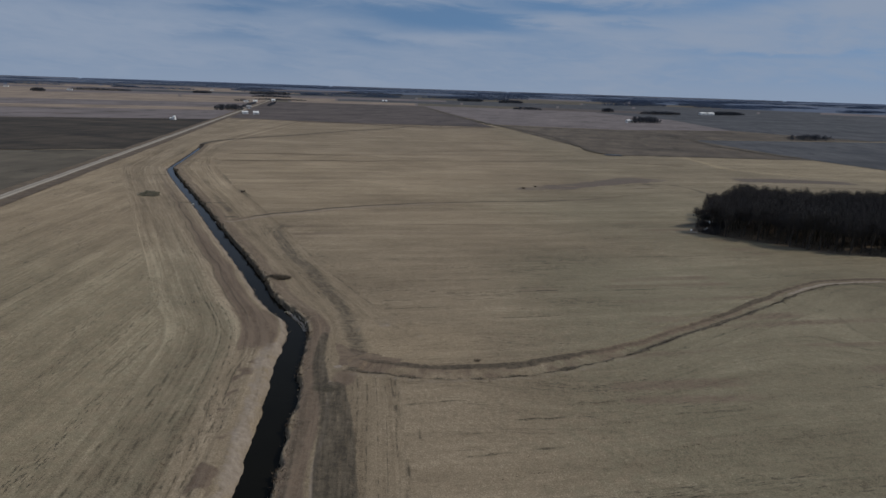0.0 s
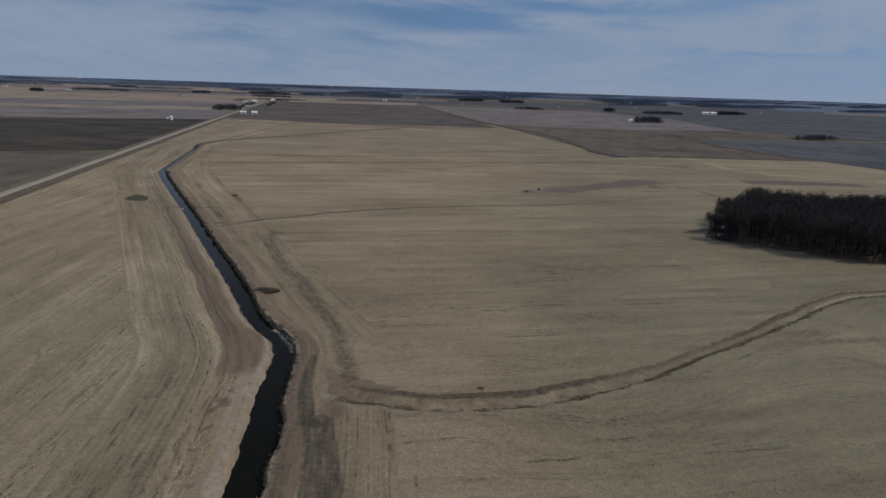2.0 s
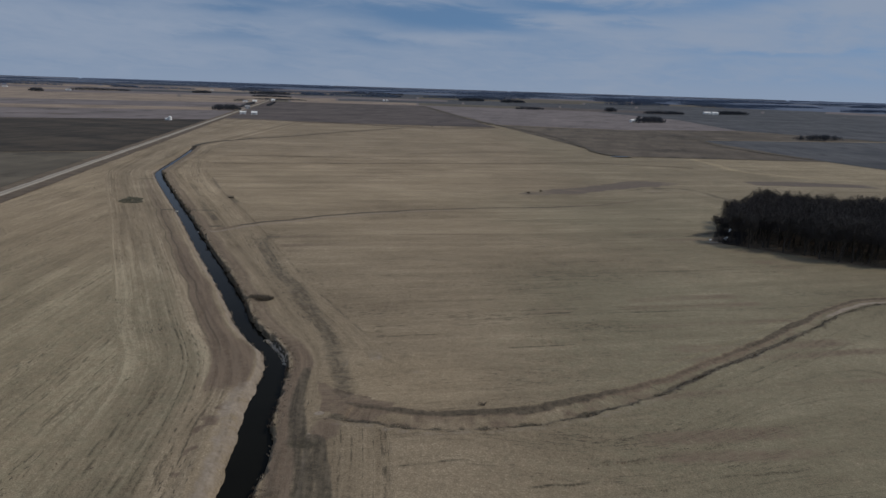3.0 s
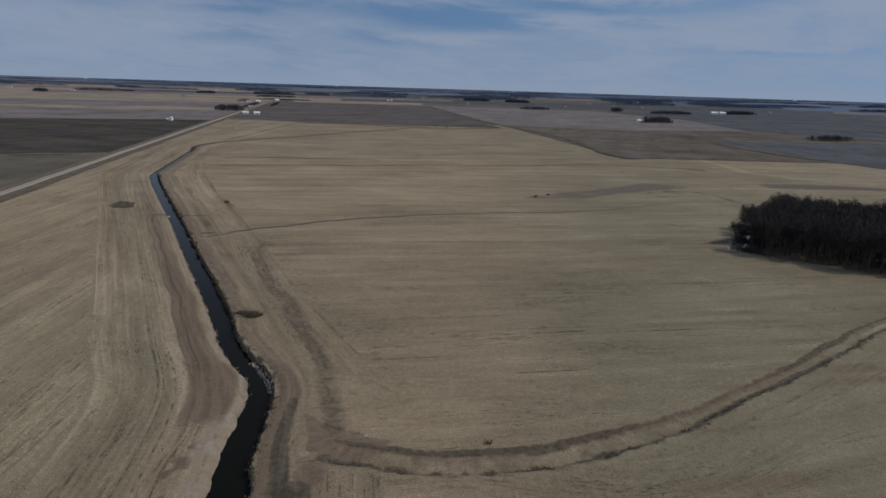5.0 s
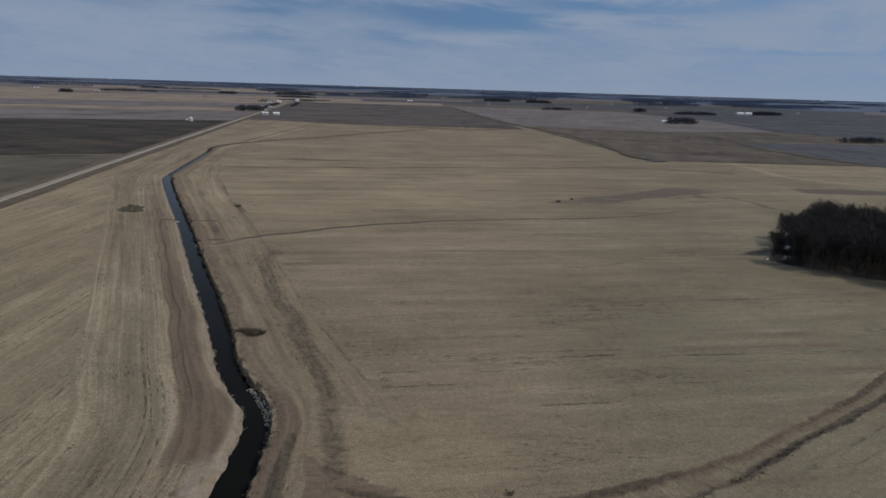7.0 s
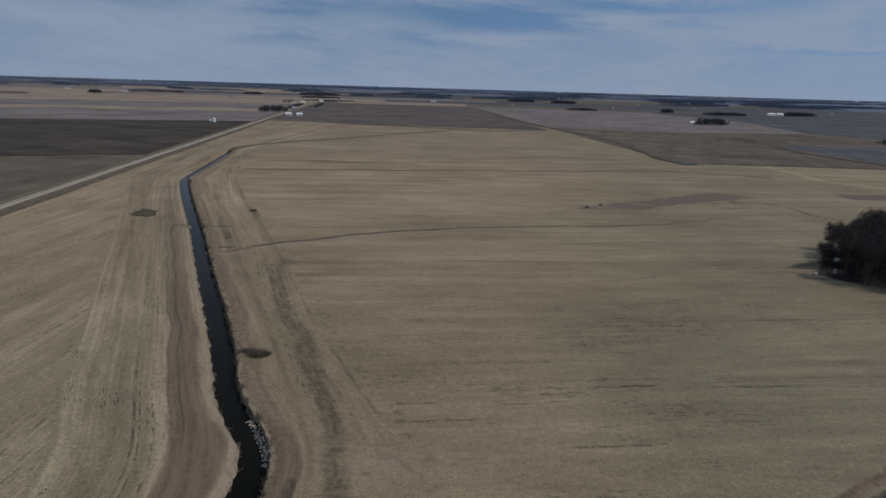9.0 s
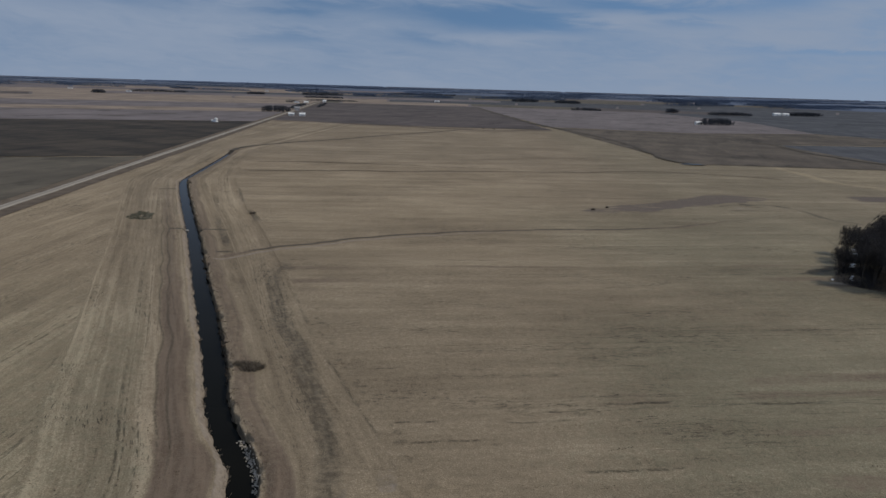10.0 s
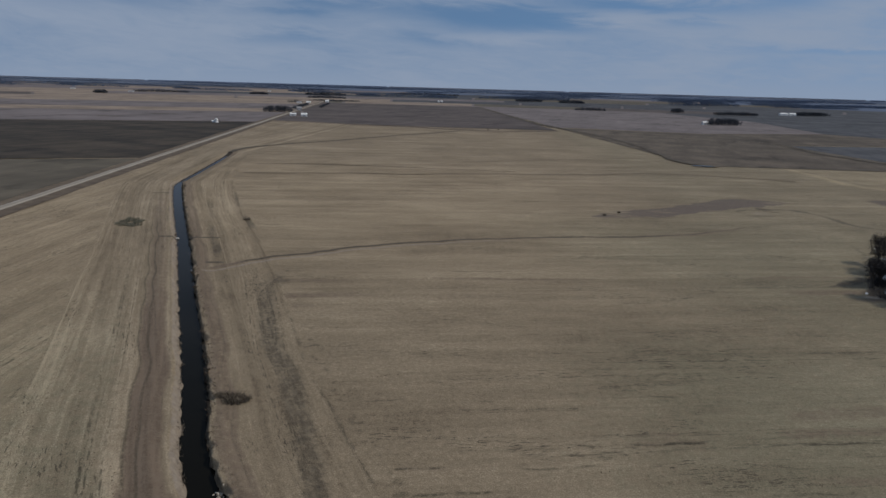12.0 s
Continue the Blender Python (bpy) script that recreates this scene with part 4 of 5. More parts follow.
def ribbon(name, points, offsets, heights, material, label, category, lane=False):
    """A strip along a line of plan points, on the plain."""
    p = np.array(points, float)
    w = np.gradient(p, axis=0)
    w /= np.linalg.norm(w, axis=1)[:, None]
    n = np.stack([w[:, 1], -w[:, 0]], 1)
    off = np.asarray(offsets, float)
    off = off[None] if off.ndim == 1 else off
    x, y = p[:, :1] + n[:, :1] * off, p[:, 1:] + n[:, 1:] * off
    z = far_rise(x, y) + np.asarray(heights)[None]
    ob = sheet(name, np.stack([x, y, z], -1).reshape(-1, 3), grid_faces(*x.shape), material, smooth=True)
    if lane:
        c = np.zeros((*x.shape, 4))
        c[..., 0], c[..., 3] = np.linspace(0, 1, x.shape[1]), 1
        ob.data.attributes.new("lane", "FLOAT_COLOR", "POINT").data.foreach_set("color", c.astype(np.float32).ravel())
    return tagged(ob, label, category, kind="structure")


ry = steps((-300, 150, 30), (150, 1200, 6), (1200, 2260, 20))
road_line = np.stack([road_x(ry), ry], 1)
wv1 = ripple(ry, 61, (60, 0.25), (19, 0.15))[:, None]
ribbon("road", road_line, np.array([-2.6, -2.25, -1.35, 0, 1.35, 2.25, 2.6])[None] + 0.6 * wv1, [0.42, 0.55, 0.62, 0.68, 0.62, 0.55, 0.42], GRAVEL, "pale gravel farm road, straight and worn by wheels", "road", True)
for s, name in ((-1, "verge"), (1, "verge")):
    ribbon(name, road_line, np.sort(s * np.array([2.3, 4.0, 6.4, 8.2, 9.6])[None] + wv1 * np.array([0, 0.5, 1, 1, 1])[None], axis=1),
           ([0.44, 0.22, 0.10, 0.20, 0.12] if s > 0 else [0.12, 0.20, 0.20, 0.30, 0.44]), DARK_VERGE if s > 0 else VERGE, "dry brown grass verge beside the gravel road", "verge")

# ---------------------------------------------------------------- the fields round about
PARCEL_COUNT = [0]


def parcel(corners, material, label, cuts=14):
    """A field as a sheet between four corners of the plan, with a slightly ragged edge."""
    PARCEL_COUNT[0] += 1
    k = PARCEL_COUNT[0]
    c = [np.array(p, float) for p in corners]
    verts = []
    for i in range(cuts + 1):
        for j in range(cuts + 1):
            s, t = i / cuts, j / cuts
            p = (c[0] * (1 - s) + c[1] * s) * (1 - t) + (c[3] * (1 - s) + c[2] * s) * t
            if i in (0, cuts) or j in (0, cuts):
                p = p + 0.004 * np.hypot(*p) ** 0.9 * np.array([math.sin(i * 2.3 + j * 1.7 + k), math.cos(i * 1.9 + j * 2.9 + k)]) * 0.35
            x, y, z, _ = far_place(*p)
            verts.append((x, y, z + 0.22 + 0.006 * (k % 9) + 0.00004 * math.hypot(x, y)))
    ob = sheet("field", verts, grid_faces(cuts + 1, cuts + 1), material, smooth=True)
    return tagged(ob, label, "field", kind="structure")


def beside(y, off):
    return (road_x(y) + off, y)


def slant(x0, y0, x, slope=0.4):
    return (x, y0 + slope * (x - x0))


parcel([beside(60, -9.4), beside(508, -9.4), slant(-248, 510, -900), slant(-208, 60, -900)], OLIVE_FIELD, "dull olive-grey fallow field beside the road")
parcel([beside(512, -9.4), beside(960, -9.4), slant(-330, 970, -1300, 0.42), slant(-248, 512, -1300)], BLACK_SOIL, "black freshly tilled field beside the gravel road")
parcel([beside(965, -9.4), beside(1285, -9.4), slant(-390, 1285, -1500), slant(-330, 972, -1500, 0.42)], MAUVE_FIELD, "mauve-grey stubble field")
parcel([beside(1290, -9.4), beside(1450, -9.4), slant(-412, 1450, -1700), slant(-390, 1290, -1700)], TAN_FIELD, "pale tan stubble strip")
parcel([beside(1455, -9.4), beside(1790, -9.4), slant(-470, 1790, -2000), slant(-412, 1455, -2000)], MAUVE_FIELD, "mauve-brown stubble field")
parcel([beside(1795, -9.4), beside(2250, -9.4), slant(-560, 2260, -2200), slant(-470, 1795, -2200)], TAN_FIELD, "pale tan stubble field")
parcel([beside(1004, 9.4), (-112, 975), (-190, 2000), beside(2000, 9.4)], BROWN_FIELD, "dark brown tilled field beyond the stubble")
parcel([(-112, 973), (92, 985), (-38, 1990), (-190, 2000)], BROWN_FIELD, "dark brown tilled field beyond the stubble")
parcel([(98, 1066), (-34, 2000), (480, 1950), (300, 1020)], MAUVE_FIELD, "mauve-grey stubble field beyond a drain")
parcel([(300, 1022), (480, 1950), (560, 1500), (515, 1110)], MAUVE_FIELD, "mauve-grey stubble field beyond a drain")
parcel([(164, 592), (98, 1052), (302, 1016), (332, 838)], RUSSET_FIELD, "russet-brown stubble field beyond a pond")
parcel([(160, 590), (332, 842), (368, 629), (360, 599)], RUSSET_FIELD, "russet-brown stubble field beyond a pond")
parcel([(332, 842), (300, 1018), (515, 1106), (640, 920)], RUSSET_FIELD, "russet-brown stubble field with a dark drain")
parcel([(362, 598), (336, 836), (1700, 1150), (425, 385)], HAZY_SLATE_FIELD, "harvested field tinted slate-grey by painted haze")
parcel([(515, 1112), (562, 1500), (2300, 2250), (642, 925)], HAZY_SLATE_FIELD, "harvested field tinted slate-grey by painted haze")
parcel([(562, 1504), (482, 1955), (1300, 2250), (2300, 2254)], HAZY_SLATE_FIELD, "harvested field tinted slate-grey by painted haze")
parcel([(644, 922), (2300, 2246), (2300, 1700), (1500, 1120)], HAZY_SLATE_FIELD, "harvested field tinted slate-grey by painted haze")

far_rng = np.random.default_rng(5)
rings = [2020, 2330, 2700, 3150, 3700, 4350, 5150, 6200, 7600, 9400, 12300, 17000, 40000]
for i, (r0, r1) in enumerate(zip(rings[:-1], rings[1:])):
    width = 0.17 + 0.02 * i
    angle = -1.0
    while angle < 1.0:
        w = width * far_rng.uniform(0.6, 1.4)
        p = [(math.sin(q) * r, 40 + math.cos(q) * r) for q, r in ((angle, r0), (angle, r1), (angle + w, r1), (angle + w, r0))]
        warm = angle < -0.18 - 0.04 * i
        choice = far_rng.choice(5, p=[0.30, 0.40, 0.10, 0.16, 0.04] if warm else [0.0, 0.26, 0.52, 0.14, 0.08])
        mat, label = [(TAN_FIELD, "far pale tan field"), (MAUVE_FIELD, "far mauve-grey field"), (HAZY_SLATE_FIELD, "far field tinted slate-grey by painted haze"),
                      (BROWN_FIELD, "far brown tilled field"), (OLIVE_FIELD, "far olive field")][choice]
        # the farthest parcels get colours with haze painted in
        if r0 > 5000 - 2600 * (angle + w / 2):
            mat, label = (HAZY_DISTANCE, "far woods painted dark blue-grey with haze") if far_rng.random() < 0.68 else (HAZY_DISTANCE_PALE, "far stubble painted pale blue-grey with haze")
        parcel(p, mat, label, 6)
        angle += w + 0.004


# drains and grassed lines past the near field
def drain(points, width, material, label, gap=8.0, lift=0.20, seed=1, category="drain"):
    p = smooth_line(points, gap)
    a = np.arange(len(p)) * gap
    r = 0.35 * width * ripple(a, seed, (70, 0.5), (25, 0.5))[:, None]
    cross = np.array([-0.5, -0.25, 0.25, 0.5]) * width
    return ribbon("drain", p, cross[None] + r, [lift, lift + 0.05, lift + 0.05, lift], material, label, category)


# dark grass strip; its colour also holds the shade of the sunken drain
drain([(-206, 570), (-207, 606), (-194, 641), (-160, 696), (-122, 770), (-93, 823), (-66, 867), (-40, 915)], 5.2, DRAIN_GRASS, "dark grassy drain line across the stubble", seed=2)
drain([(-330, 1018), (-250, 996), (-178, 974), (-112, 962), (-45, 937), (32, 940), (92, 974)], 12, FRINGE, "russet fringe of thin stubble along a tilled field", lift=0.30, seed=12, category="field edge")
drain([(176, 584), (160, 606), (157, 680), (156, 758), (140, 880), (100, 1050)], 7, DRAIN_GRASS, "dark grassy drain running to a pond", lift=0.62, seed=3)
drain([(93, 1062), (72, 1180), (39, 1405), (-36, 1985)], 11, DRAIN_GRASS, "dark drain between two far fields", lift=0.62, seed=4)
drain([(338, 842), (334, 703), (358, 617)], 9, DRAIN_GRASS, "dark drain beside a slate-grey field", lift=0.62, seed=5)
drain([(-152, 459), (-137, 462), (-121, 466), (-85, 476), (-55, 479), (-20, 490), (18, 501), (68, 511), (116, 530), (157, 527), (204, 514)], 2.3, FURROW, "thin dark furrow across the stubble", lift=0.16, seed=7)
drain([(-160, 504), (-125, 514), (-80, 516), (-40, 514), (18, 512)], 1.9, FURROW, "thin dark furrow across the stubble", lift=0.16, seed=8)
drain([(-20, 560), (60, 600), (130, 640)], 1.6, FURROW, "thin dark furrow across the stubble", lift=0.16, seed=9)
for dx, dy, dw in ((-560, 992, 34), (-530, 1092, 36), (-640, 1105, 20)):
    drain([(dx - dw / 2, dy - 0.2 * dw), (dx, dy), (dx + dw / 2, dy + 0.2 * dw)], 9, DRAIN_GRASS, "dark wet hollow in a far field", lift=0.55, seed=dw, gap=4.0, category="wet hollow")

bm = bmesh.new()
ring = [bm.verts.new((166 + 8 * math.cos(t) * (1 + 0.15 * math.sin(3 * t)), 586 + 3.2 * math.sin(t) * (1 + 0.2 * math.cos(2 * t)), 0.75)) for t in np.linspace(0, 2 * math.pi, 40, endpoint=False)]
bm.faces.new(ring)
pond = part("pond", bm, WATER)
tagged(pond, "small dark pond at a field corner", "pond", kind="structure")


# ---------------------------------------------------------------- loose growth built from many blades
def blades(rng, centres, per, tall, wide, spread, lean=0.5):
    """Corners and faces of upright blades, one triangle each, round the centres."""
    c = np.repeat(centres, per, axis=0)
    n = len(c)
    base = c + np.concatenate([rng.normal(0, spread, (n, 2)), np.zeros((n, 1))], 1)
    h = tall * rng.uniform(0.5, 1.2, n)
    turn = rng.uniform(0, 2 * math.pi, n)
    tip = base + np.stack([lean * h * rng.normal(0, 1, n), lean * h * rng.normal(0, 1, n), h], 1)
    w = np.stack([np.cos(turn), np.sin(turn), np.zeros(n)], 1) * (wide * rng.uniform(0.6, 1.3, n))[:, None]
    verts = np.stack([base - w, base + w, tip], 1).reshape(-1, 3)
    return verts, np.arange(3 * n).reshape(-1, 3)


def stuff(name, verts, faces, material, label, category):
    ob = sheet(name, verts, faces, material)
    return tagged(ob, label, category, kind="stuff")


bank_rng = np.random.default_rng(21)


def along_bank(count, offset, spread, y0=60, y1=420, clump=0.0):
    y = bank_rng.uniform(y0, y1, count) ** 1.0
    if clump:
        y = y[lattice(y, y * 0, clump, 22) > 0.45]
    half = np.interp(y, DITCH[:, 0], DITCH[:, 2])
    slope = np.interp(y, YY, STEEP)
    d = np.sign(offset) * (half + abs(offset)) + bank_rng.normal(0, spread, len(y))
    x = ditch_x(y) + d / np.hypot(1, slope)
    yy = y - d * slope / np.hypot(1, slope)
    return np.stack([x, yy, height(x, yy) - 0.05], 1)


v, f = blades(bank_rng, along_bank(1500, 0.12, 0.22, clump=4.0), 8, 0.5, 0.08, 0.25, 0.5)
stuff("bank_weeds", v, f, DARK_WEED, "dark dead weeds hanging over the steep ditch bank", "weeds")
v, f = blades(bank_rng, along_bank(800, 1.2, 0.4), 7, 0.30, 0.08, 0.25, 0.6)
stuff("bank_grass", v, f, DRY_GRASS, "dry tan grass along the ditch bank", "grass")
v, f = blades(bank_rng, along_bank(900, -0.35, 0.3, 130), 6, 0.3, 0.08, 0.25, 0.6)
stuff("bank_grass", v, f, DRY_GRASS, "dry tan grass along the ditch bank", "grass")

# weeds and clods on the gully's broken lip
idx = bank_rng.integers(4, len(line) - 120, 750)
idx = idx[lattice(run[idx], run[idx] * 0, 9, 15) > 0.38]
lip = line[idx] + side[idx] * (bank_rng.normal(-0.75, 0.26, len(idx)))[:, None]
v, f = blades(bank_rng, np.concatenate([lip, np.full((len(idx), 1), -0.35)], 1), 6, 0.4, 0.07, 0.2, 0.5)
stuff("gully_weeds", v, f, BRUSH, "dark dead weeds along the broken lip of the gully", "weeds")

# tan tufts on the gully's floor and along its outer edge
idx = bank_rng.integers(4, len(line) - 130, 2600)
off_n = np.where(bank_rng.random(len(idx)) < 0.45, bank_rng.normal(-1.5, 0.4, len(idx)), bank_rng.uniform(-0.2, 3.4, len(idx)))
keep = lattice(run[idx], off_n * 2, 3.0, 19) > 0.45
idx, off_n = idx[keep], off_n[keep]
tuft = line[idx] + side[idx] * off_n[:, None]
v, f = blades(bank_rng, np.concatenate([tuft, np.where(off_n < -1.0, 0.0, -0.7)[:, None]], 1), 6, 0.35, 0.06, 0.16, 0.5)
stuff("gully_grass", v, f, DRY_GRASS, "dry tan grass tufts in the gully", "grass")


def clods(rng, centres, size):
    """Small uneven lumps: squashed octahedra."""
    shape = np.array([(1, 0, 0), (0, 1, 0), (-1, 0, 0), (0, -1, 0), (0, 0, 0.7), (0, 0, -0.5)])
    tri = np.array([(0, 1, 4), (1, 2, 4), (2, 3, 4), (3, 0, 4), (1, 0, 5), (2, 1, 5), (3, 2, 5), (0, 3, 5)])
    n = len(centres)
    s = size * rng.uniform(0.5, 1.5, (n, 1, 1))
    verts = centres[:, None] + shape[None] * s * rng.uniform(0.7, 1.3, (n, 6, 3))
    return verts.reshape(-1, 3), (tri[None] + 6 * np.arange(n)[:, None, None]).reshape(-1, 3)


def on_land(x, y, lift=0.0):
    return np.stack([x, y, height(x, y) + lift], 1)


# broken lines of dark clods along the rows of both near fields
n = 1800
u0 = bank_rng.uniform(-30, 170, 90)
pick = bank_rng.integers(0, 90, n)
v0 = bank_rng.uniform(-30, 170, 90)[pick] + bank_rng.exponential(2.5, n) * bank_rng.choice([-1, 1], n)
uu = u0[pick] * 0.8 + 75 + bank_rng.normal(0, 0.18, n)
cx = v0 * math.cos(radians(17)) - (uu - 20) * math.sin(radians(17))
cy = v0 * math.sin(radians(17)) + (uu - 20) * math.cos(radians(17)) + 15
o, a = off_line(cx, cy, GULLY_LINE)
ok = (ditch_frame(cx, cy)[0] > 18) & (np.abs(o - 1) > 7) & (cy > 60) & (cy < 260) & ~inside(cx, cy, GROVE)
v, f = clods(bank_rng, on_land(cx[ok], cy[ok]), 0.10)
stuff("soil_clods", v, f, CLOD, "dark soil clods in broken lines among stubble", "clods")
n = 2600
row_d = -(6 + 2.6 * bank_rng.integers(1, 9, n) + bank_rng.normal(0, 0.15, n))
cy = bank_rng.uniform(62, 300, n)
keep = lattice(cy, row_d * 9, 9, 71) > 0.62
cy, row_d = cy[keep], row_d[keep]
slope = np.interp(cy, YY, SLOPE)
cx = ditch_x(cy) + row_d / np.hypot(1, slope)
cyy = cy - row_d * slope / np.hypot(1, slope)
v, f = clods(bank_rng, on_land(cx, cyy), 0.11)
stuff("soil_clods", v, f, CLOD, "dark soil clods along the ditch-side rows", "clods")


# ---------------------------------------------------------------- brush heaps and bushes
def brush(name, x, y, length, width, tall, turn, count, label, material=BRUSH):
    """A low tangle of thin dead stems."""
    rng = np.random.default_rng(int(abs(x) * 10) + 3)
    r, t = np.sqrt(rng.random(count)), rng.uniform(0, 2 * math.pi, count)
    px, py = r * np.cos(t) * length / 2, r * np.sin(t) * width / 2
    c, s = math.cos(radians(turn)), math.sin(radians(turn))
    centres = np.stack([x + px * c - py * s, y + px * s + py * c, np.zeros(count)], 1)
    if length > 3:
        centres = centres[(lattice(centres[:, 0], centres[:, 1], 1.6, 81) > 0.38) & (r < 0.55 + 0.55 * lattice(centres[:, 0], centres[:, 1], 2.6, 82))]
    centres[:, 2] = height(centres[:, 0], centres[:, 1])
    v, f = blades(rng, centres, 5, tall, 0.05, 0.25, 0.75)
    v2, f2 = blades(rng, centres, 4, tall * 0.45, 0.10, 0.3, 1.2)
    ob = sheet(name, np.concatenate([v, v2]), np.concatenate([f, f2 + len(v)]), material)
    return tagged(ob, label, "brush")


brush("brush_patch", -138.8, 310, 10.4, 22, 0.8, 22, 1500, "grey-green flattened patch of dead weeds in the stubble", GREY_WEED)
brush("brush_patch", -44.0, 177.0, 6.6, 5.0, 0.9, -4, 480, "dark oval clump of dead brush beside the ditch")
brush("bush", 10.6, 122.5, 0.6, 0.6, 0.5, 0, 11, "small dark dead bush in the stubble")
for x, y, w in ((53.5, 367, 0.9), (61.5, 375, 0.7), (-160.5, 399, 1.6), (-97.5, 324, 1.6), (10, 960, 2.2), (-4, 962, 1.8)):
    brush("bush", x, y, w, w, 0.7 + 0.4 * w, 0, 24, "small dark bare bush standing in rough grass")


# ---------------------------------------------------------------- bare trees of the grove
def limb(rng, verts, faces, a, b, ra, rb, sides=5):
    """One tapered round piece from a to b."""
    a, b = np.array(a), np.array(b)
    w = b - a
    w = w / np.linalg.norm(w)
    p = np.cross(w, (0.3, 0.9, 0.2))
    p /= np.linalg.norm(p)
    q = np.cross(w, p)
    k = len(verts)
    for centre, r in ((a, ra), (b, rb)):
        for i in range(sides):
            t = 2 * math.pi * i / sides
            verts.append(tuple(centre + r * (math.cos(t) * p + math.sin(t) * q)))
    for i in range(sides):
        j = (i + 1) % sides
        faces.append((k + i, k + j, k + sides + j, k + sides + i))


def bare_tree(seed, tall):
    """A leafless broad tree: a trunk that forks into limbs and branches, and a domed crown of thin twigs."""
    rng = np.random.default_rng(seed)
    tv, tf, tips = [], [], []
    reach_r = tall * rng.uniform(0.24, 0.29)

    def under_dome(p):
        """Keeps a point below the crown's uneven dome."""
        r = math.hypot(p[0], p[1])
        lump = 0.03 * tall * math.sin(3 * math.atan2(p[1], p[0]) + seed)
        return np.array([p[0], p[1], min(p[2], tall * (0.99 - 0.20 * (r / reach_r) ** 2.5) + lump * 0.6)])

    fork = np.array([rng.normal(0, 0.25), rng.normal(0, 0.25), tall * rng.uniform(0.26, 0.34)])
    limb(rng, tv, tf, np.zeros(3), fork, tall * 0.020, tall * 0.014, 6)
    limbs = 6
    for i in range(limbs):
        t = 2 * math.pi * (i + rng.uniform(-0.25, 0.25)) / limbs
        r = reach_r * (0.12 if i == 0 else rng.uniform(0.40, 0.72))
        elbow = under_dome(np.array([r * math.cos(t), r * math.sin(t), tall * rng.uniform(0.58, 0.72)]))
        start = fork * rng.uniform(0.8, 1.0)
        limb(rng, tv, tf, start, elbow, tall * 0.010, tall * 0.0055, 5)
        for _ in range(7):
            a = start + (elbow - start) * rng.uniform(0.35, 1.0)
            t2 = t + rng.normal(0, 0.9)
            r2 = reach_r * math.sqrt(rng.uniform(0.05, 1.0))
            b = under_dome(np.array([r2 * math.cos(t2), r2 * math.sin(t2), tall * rng.uniform(0.50, 0.99)]))
            limb(rng, tv, tf, a, b, tall * 0.0045, tall * 0.0018, 3)
            tips.extend((a + (b - a) * q, (b - a) / (np.linalg.norm(b - a) + 1e-6)) for q in (0.45, 0.7, 0.95))
    n = 26
    base = np.repeat(np.array([p for p, _ in tips]), n, axis=0) + rng.normal(0, 0.035 * tall, (len(tips) * n, 3))
    ways = np.repeat(np.array([w for _, w in tips]), n, axis=0) * 0.6 + rng.normal(0, 0.6, (len(base), 3)) + np.array([0, 0, 0.3])
    ends = base + ways * (tall * 0.075 * rng.uniform(0.4, 1.0, len(base)))[:, None]
    base, ends = np.array([under_dome(p) for p in base]), np.array([under_dome(p) for p in ends])
    across = np.cross(ends - base, rng.normal(0, 1, ways.shape))
    across /= np.linalg.norm(across, axis=1)[:, None] + 1e-9
    w = 0.036 * across
    cv = np.stack([base - w, base + w, ends], 1).reshape(-1, 3)
    tree = new("tree")
    tagged(tree, "bare dark broadleaf tree in a dense grove", "tree", group="trees of the grove")
    sheet("trunk", np.array(tv), np.array(tf), BARK, tree, True)
    sheet("crown", cv, np.arange(len(cv)).reshape(-1, 3), TWIGS, tree)
    return tree


grove_rng = np.random.default_rng(77)
kinds = [bare_tree(s, h) for s, h in ((1, 14.5), (2, 15.5), (3, 13.5), (4, 16.0), (5, 14.0))]
spots = []
for gxi in np.arange(100, 275, 5.0):
    for gyi in np.arange(205, 310, 5.2):
        px, py = gxi + grove_rng.uniform(-1.9, 1.9), gyi + grove_rng.uniform(-1.9, 1.9)
        if py > 243 and px < 115 + 0.47 * (py - 257) and grove_rng.random() < 0.15:
            continue
        if inside(np.array(px), np.array(py), GROVE) and px < 232 and np.min(np.hypot(px - SCRAP[:, 0], py - SCRAP[:, 1])) > 3.4:
            spots.append((px, py))
spots = spots[:300]
for i, (px, py) in enumerate(spots):
    edge = py > 243 and px < 115 + 0.47 * (py - 257)
    size = grove_rng.uniform(0.42, 0.82) if edge else grove_rng.uniform(0.96, 1.07)
    m = pose(px, py, float(height(np.array(px), np.array(py))) - 0.1, 0, 0, grove_rng.uniform(0, 360)) @ Matrix.Diagonal((size, size, size, 1))
    if i < len(kinds):
        kinds[i].matrix_basis = m
    else:
        base_kind = kinds[grove_rng.integers(0, len(kinds))]
        c = copy_thing(base_kind, Matrix.Identity(4))
        c.matrix_basis = m

n = 3500
bx, by = grove_rng.uniform(100, 240, n), grove_rng.uniform(205, 300, n)
ok = inside(bx, by, GROVE)
v, f = blades(grove_rng, on_land(bx[ok], by[ok]), 6, 1.3, 0.05, 0.4, 0.5)
stuff("undergrowth", v, f, BRUSH, "brown dead undergrowth on the floor of the grove", "undergrowth")
# dark tangled shrubs along the grove's open edge
n = 520
by = grove_rng.uniform(250, 304, n)
bx = 111 + 0.47 * (by - 257) + grove_rng.uniform(-0.5, 11, n)
ok = inside(bx, by, GROVE) & np.all(np.hypot(bx[:, None] - SCRAP[None, :, 0], by[:, None] - SCRAP[None, :, 1]) > 3.6, 1)
